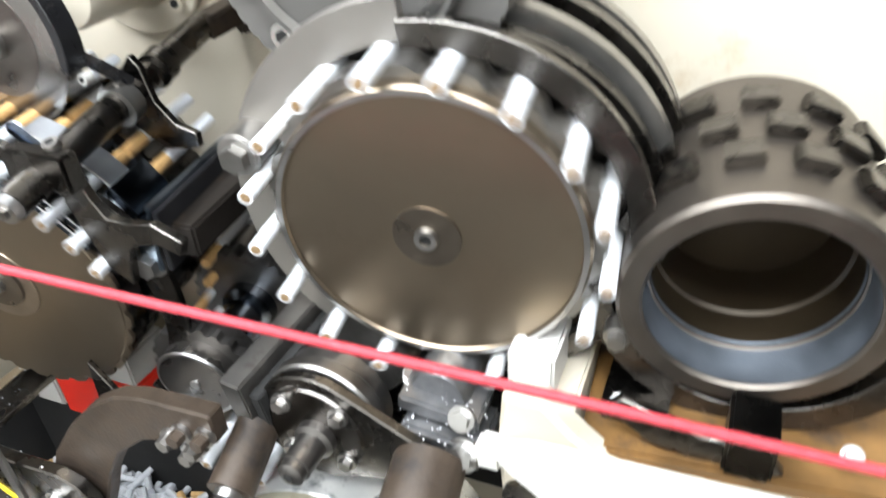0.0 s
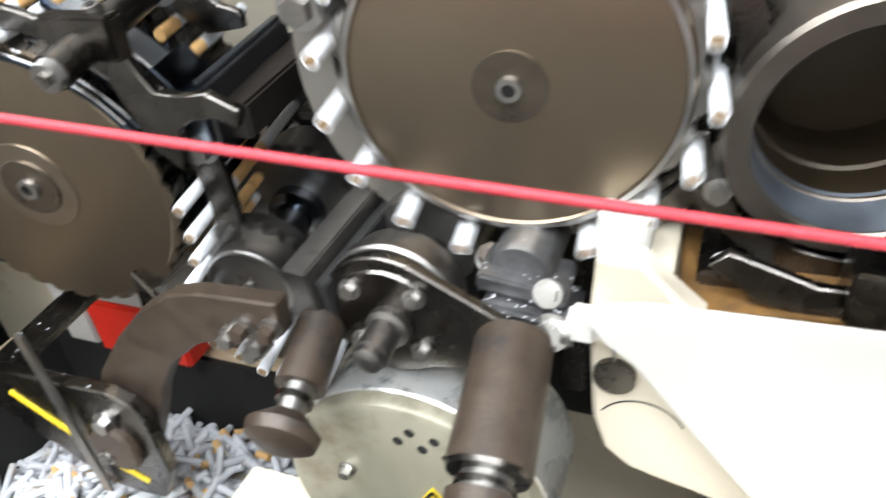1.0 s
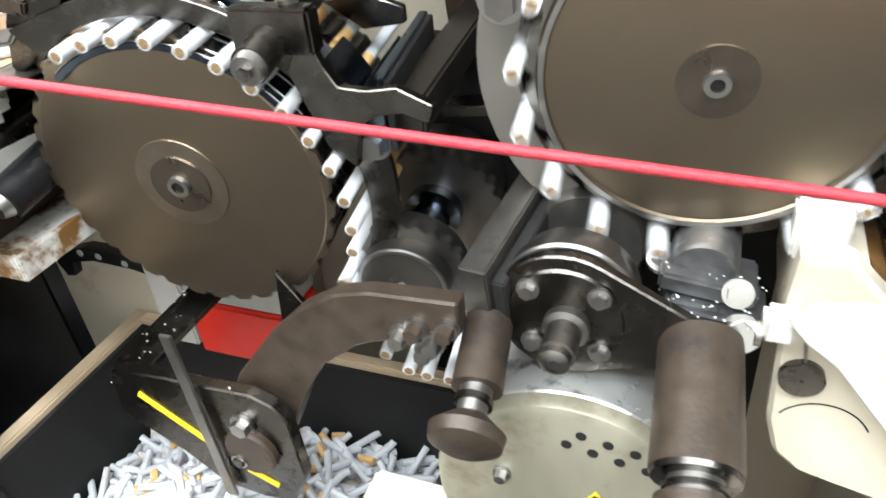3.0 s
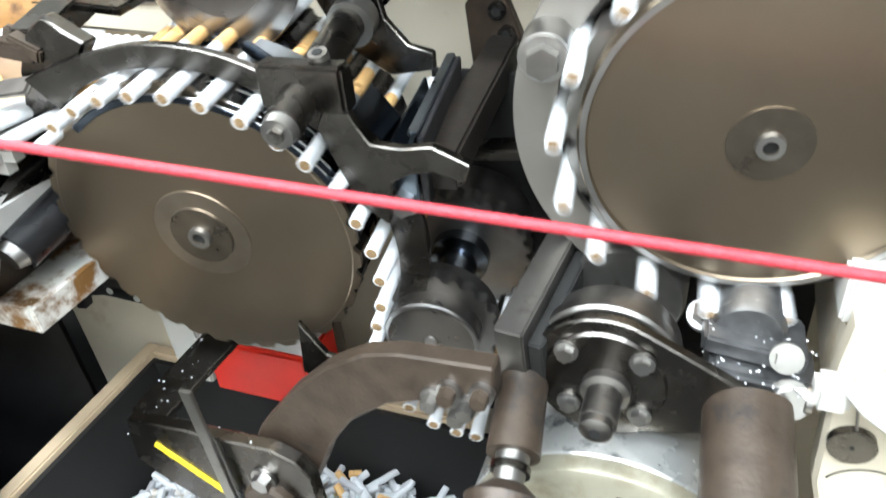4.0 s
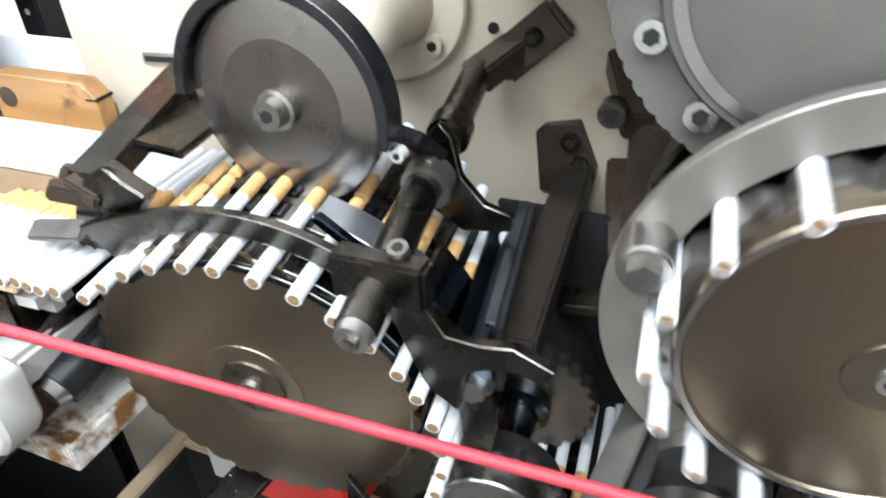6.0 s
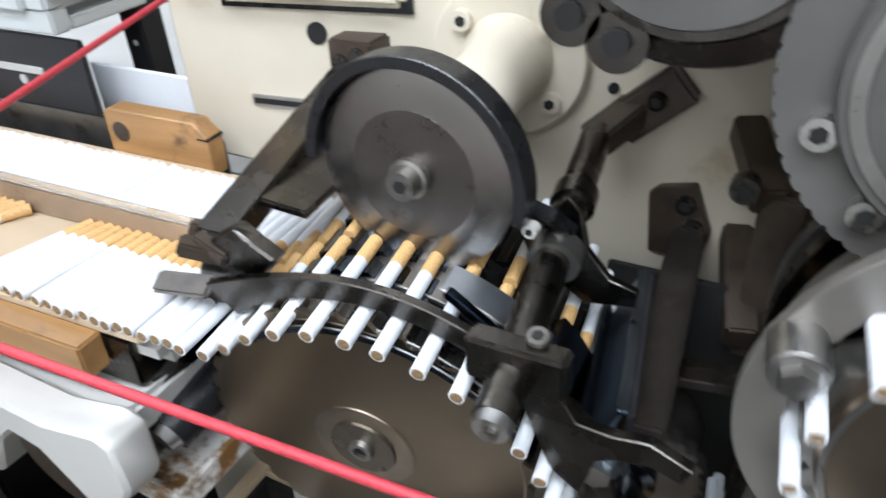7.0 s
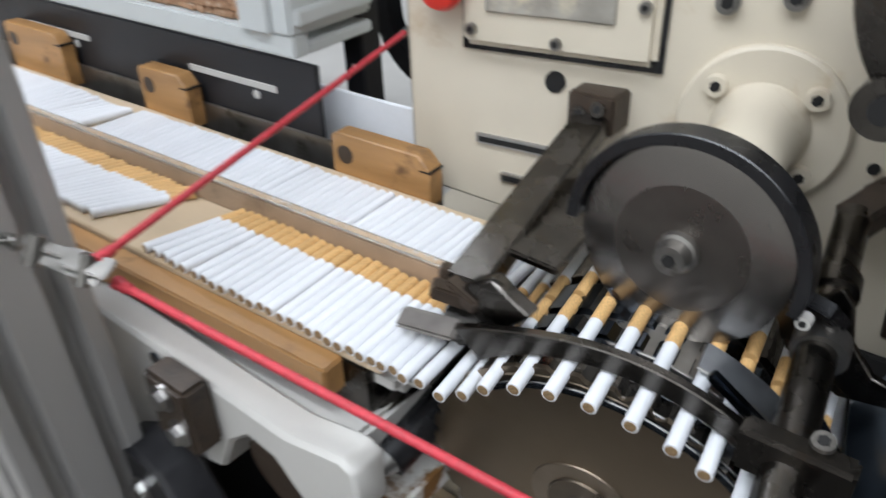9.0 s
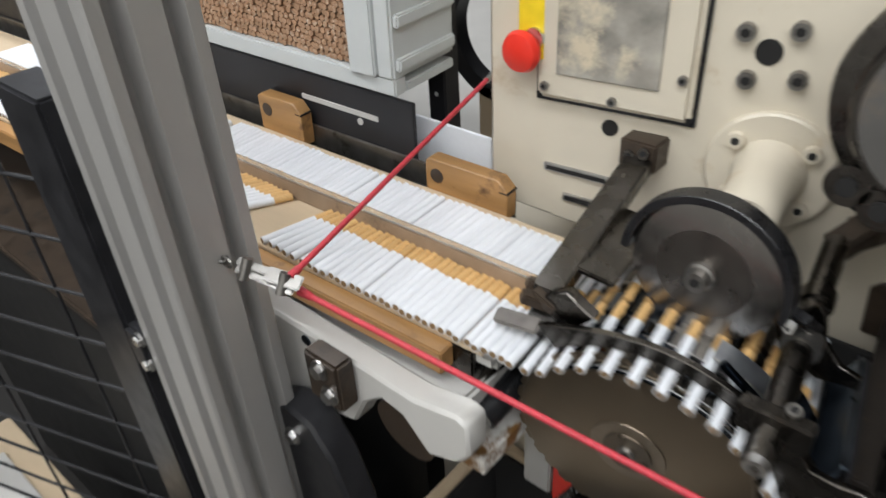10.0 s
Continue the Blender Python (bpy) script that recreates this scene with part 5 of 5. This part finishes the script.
for k in range(4):
    p = fx + fd * (0.18 * (k + 0.7))
    part("upright_wire", rod(bmesh.new(), p + Vector((0, 0, 0.08)), p + Vector((0, 0, 1.28)), 0.0018, None, 8), BLKP, fence)
lk = part("latch", box(bmesh.new(), -0.40, -0.37, -0.215, -0.19, 0.98, 1.03, 0.004), BLKP, fence)
for z in (0.99, 1.02):
    hex_bolt(fence, -0.378, -0.212, z, 0.006, 0.005, material=ZINC)
# added box, only there to keep the view through the fence dark
bx2 = thing("dark_cabinet", (-1.0, 0.0, 0.0), "made-up dark box beyond the fence", "cabinet")
part("cabinet_body", box(bmesh.new(), -1.5, -0.63, -0.16, 0.3, 0.0, 0.86, 0.006), SHADE_BLACK, bx2)
part("cabinet_top", box(bmesh.new(), -1.5, -0.62, -0.17, 0.3, 0.86, 0.875, 0.003), BROWN, bx2)
ct = thing("carton", (-0.75, -0.35, 0.0), "open pale cardboard carton on the floor", "carton")
part("carton_body", box(bmesh.new(), -0.98, -0.62, -0.52, -0.26, 0.0, 0.55, 0.003), BARE, ct)
part("paper_sheet", box(bmesh.new(), -0.90, -0.66, -0.5, -0.3, 0.552, 0.556, 0.0005), WHITE, ct)
sh = thing("catch_shelf", (0.15, -0.02, 0.7), "cream painted catch shelf beside the scrap bin", "shelf")
part("shelf", box(bmesh.new(), 0.115, 0.195, -0.072, 0.0, 0.688, 0.699, 0.003, pose(0, 0, 0, 0, 0, 0)), CREAM, sh)
part("upstand", box(bmesh.new(), 0.15, 0.195, -0.078, -0.070, 0.60, 0.708, 0.003), CREAM, sh)
bs_ = thing("base_casting", (0.45, -0.06, 0.0), "cream machine base casting", "machine base")
part("base", box(bmesh.new(), 0.385, 1.3, -0.12, -0.03, 0.0, 0.745, 0.006), CREAM, bs_)
ho = thing("hose", (0.19, -0.06, 0.7), "short dark hose with a round fitting", "hose")
part("fitting", rod(bmesh.new(), (0.150, -0.082, 0.716), (0.158, -0.070, 0.728), 0.012, None, 24), BLACK, ho)
part("tube", rod(bmesh.new(), (0.158, -0.074, 0.722), (0.21, -0.05, 0.742), 0.0055, None, 16), BROWN, ho)

# paper flecks and dust caught on the oily metal
fl_rnd = random.Random(11)
bm = bmesh.new()
for a, b, w, n in (((-0.063, -0.05, 0.807), (-0.032, 0.04, 0.838), 0.03, 16), ((0.322, 0.012, 0.907), (0.378, 0.012, 0.901), 0.018, 26), ((0.318, 0.03, 0.9205), (0.372, 0.03, 0.9125), 0.012, 20), ((-0.06, -0.046, 0.806), (0.05, -0.046, 0.818), 0.008, 16)):
    a, b = Vector(a), Vector(b)
    for _ in range(n):
        p = a.lerp(b, fl_rnd.random()) + Vector((fl_rnd.uniform(-w, w) / 2, fl_rnd.uniform(-w, w) / 2, 0))
        s_ = fl_rnd.uniform(0.0003, 0.0009)
        box(bm, -s_, s_, -s_ * 0.6, s_ * 0.6, -0.0003, 0.0003, 0, Matrix.Translation(p) @ pose(0, 0, 0, fl_rnd.uniform(-20, 20), fl_rnd.uniform(-20, 20), fl_rnd.uniform(0, 360)))
single("paper_flecks", bm, PAPER, "tiny white paper flecks scattered on oily steel", "dust", kind="stuff")

# ---- cigarettes ----
LEN, TIP = 0.084, 0.021


def cigarette(flip):
    """A cigarette along y, its tobacco end at y = 0 (flip: the tip comes first)."""
    th = thing("cigarette", (0, 0, 0), "white cigarette with a tan cork filter tip", "cigarette", "cigarettes")
    a, b = (0.0, LEN - TIP) if not flip else (TIP, LEN)
    part("paper_tube", rod(bmesh.new(), (0, a, 0), (0, b, 0), RC, None, 14), PAPER, th)
    a, b = (LEN - TIP, LEN) if not flip else (0, TIP)
    part("filter_tip", rod(bmesh.new(), (0, a, 0), (0, b, 0), RC * 1.015, None, 14), CORK, th)
    a, b = (-0.0004, 0.004) if not flip else (LEN - 0.004, LEN + 0.0004)
    part("tobacco", rod(bmesh.new(), (0, a, 0), (0, b, 0), RC * 0.76, None, 12), TOBACCO, th)
    return th


PITCH = 0.0088
RATE = 5.143
STEP = 360 / NF
OMEGA = STEP * RATE
EXIT = 137.0
ENTRY = -24.2
t_drum = (EXIT - ENTRY) / OMEGA
arc_small = 96.0
TRC = 0.0371
w_small = RING * radians(OMEGA) / TRC
t_small = radians(arc_small) / w_small
V = PITCH * RATE
TEND, T_IN = 0.017, 0.25


def skew(u, lane):
    """How a cigarette lies on the tray, by its distance u from the drum: degrees it is turned, and a push along the tray."""
    if lane == 0:
        if u < 0.13:
            return 0.0
        if u < 0.255:
            return -20 * ((u - 0.13) / 0.125) ** 2
        return -34 + 18 * min(1, (u - 0.255) / 0.3)
    if u < 0.40:
        return 0.0
    return -22 * math.exp(-((u - 0.56) / 0.05) ** 2)


def place(age, lane):
    """Where a cigarette is, age seconds after it left the drum for the tray (negative: still on its way)."""
    y = -0.015 if lane == 0 else 0.0735

    def ride(cx, cz, r, a):
        return Vector((cx, 0, cz)) + AXR @ Vector((r * math.cos(radians(a)), y, r * math.sin(radians(a))))

    if age >= 0:
        s = min(1.0, age / T_IN)
        p = tpt(TEND - V * age, (-0.0805 if lane == 0 else 0.009), 0)
        return ride(CX, CZ, RING, EXIT).lerp(p, s ** 0.7) if s < 1 else p
    if age >= -t_drum:
        return ride(CX, CZ, RING, EXIT + OMEGA * age)
    age += t_drum
    if age >= -t_small:
        return ride(TX, TZ, TRC, 155.8 - math.degrees(w_small) * age)
    age += t_small
    # they come in along a lower guide, from behind the motor cover
    far = min(0.075, 0.08 * -age)
    deep = min(1.0, max(0.0, (-age - 0.94) / 0.6))
    return ride(TX, TZ, TRC, 155.8 + arc_small) + Vector((far, 0.11 * deep, -0.014 * min(1.0, -age / 0.25) - 0.09 * deep))


def times(age0):
    """Row times for a cigarette whose age at 0 s is age0: close where it rides on drums, far where it lies on the tray."""
    out, t = [0.0], 0.0
    while t < 10.0:
        age = age0 + t
        t = min(10.0, t + (0.1 if -t_drum - t_small - 1.6 < age < 0.7 else (10.0 if age >= 0.7 else max(0.1, min(10.0, -t_drum - t_small - 1.6 - age)))))
        out.append(round(t, 3))
    return out


moving = []
lean, run, place_in_run = 0.0, 8, 0
models = [cigarette(False), cigarette(True)]
for lane in (0, 1):
    for k in range(-50, 110):
        # phase: one cigarette stands at the mark on the drum at 2 s
        age0 = ((k + 0.56) * STEP - EXIT) / OMEGA - 2.0
        u9 = V * (age0 + 9.0) - (TEND - 0.004)
        if age0 > 14.5 or age0 + 10 < -t_drum - t_small - 1.0:
            continue
        if lane == 0 and 0.240 < u9 < 0.292:
            continue
        if lane == 1 and (0.50 < u9 < 0.525):
            continue
        # they lie in touching runs, with a thin gap and another lean from run to run
        place_in_run += 1
        if place_in_run >= run:
            lean, run, place_in_run = rnd.uniform(-1.7, 1.7), rnd.randint(5, 14), 0
        push = 0.00014 * (place_in_run - run / 2)
        moving.append((lane, age0, lean + rnd.uniform(-0.25, 0.25), Vector((push, rnd.uniform(-0.0015, 0.0015), 0)), u9))
cigs = []
for lane, age0, j, dy, u9 in moving:
    ob = copy_thing(models[lane], Matrix())
    cigs.append((ob, lane, age0, j, dy, u9))
# the two first models ride on the feed drum
feed = []
double = thing("double_cigarette", (0, 0, 0), "white double length cigarette on the feed drum", "cigarette", "cigarettes on the feed drum")
part("paper_tube", rod(bmesh.new(), (0, 0, 0), (0, 0.058, 0), RC * 1.1, None, 14), PAPER, double)
part("filter_band", rod(bmesh.new(), (0, 0.058, 0), (0, 0.092, 0), RC * 1.12, None, 14), CORK, double)
part("tobacco", rod(bmesh.new(), (0, -0.0004, 0), (0, 0.004, 0), RC * 0.76, None, 12), TOBACCO, double)
feed = [double] + [copy_thing(double, Matrix()) for _ in range(DN - 1)]
for m_ in models:
    for c in list(m_.children):
        bpy.data.objects.remove(c)
    bpy.data.objects.remove(m_)


def motions():
    turn = lambda x, y, z, w, lean=AXR: [(0.5 * i, Matrix.Translation((x, y, z)) @ lean @ pose(0, 0, 0, 0, -w * 0.5 * i, 0)) for i in range(21)]
    walk(drum, turn(AX, 0.0, AZ, OMEGA))
    walk(drum_b, turn(DX, 0.045, DZ, RATE * 360 / DN))
    walk(small, turn(TX, 0.0, TZ, -math.degrees(w_small)))
    walk(knife, turn(KX, KY, KZ, 150.0, Matrix()))
    walk(hollow, turn(HX, HY, HZ, -90.0))
    for k, ob in enumerate(feed):
        rows = []
        for i in range(101):
            a = radians(1.0 + 360 / DN * k + RATE * 360 / DN * (0.1 * i - 2.0))
            rows.append((0.1 * i, Matrix.Translation(Vector((DX, 0.045, DZ)) + AXR @ Vector((DRING * math.cos(a), -0.017, DRING * math.sin(a)))) @ AXR))
        walk(ob, rows)
    for ob, lane, age0, j, dy, u9 in cigs:
        rows = []
        for t in times(age0):
            age = age0 + t
            p = place(age, lane)
            s = skew(u9, lane) + j
            k = min(1.0, max(0.0, age / T_IN))
            r = AXR.lerp(TT.to_3x3().to_4x4(), k) @ pose(0, 0, 0, 0, 0, s * k)
            # on the tray it is turned about the end at the divider
            c = Vector((0, LEN if lane == 0 else 0, 0))
            p = p + (c - r @ c) * k + dy * k
            rows.append((t, Matrix.Translation(p) @ r))
        walk(ob, rows)


motions()
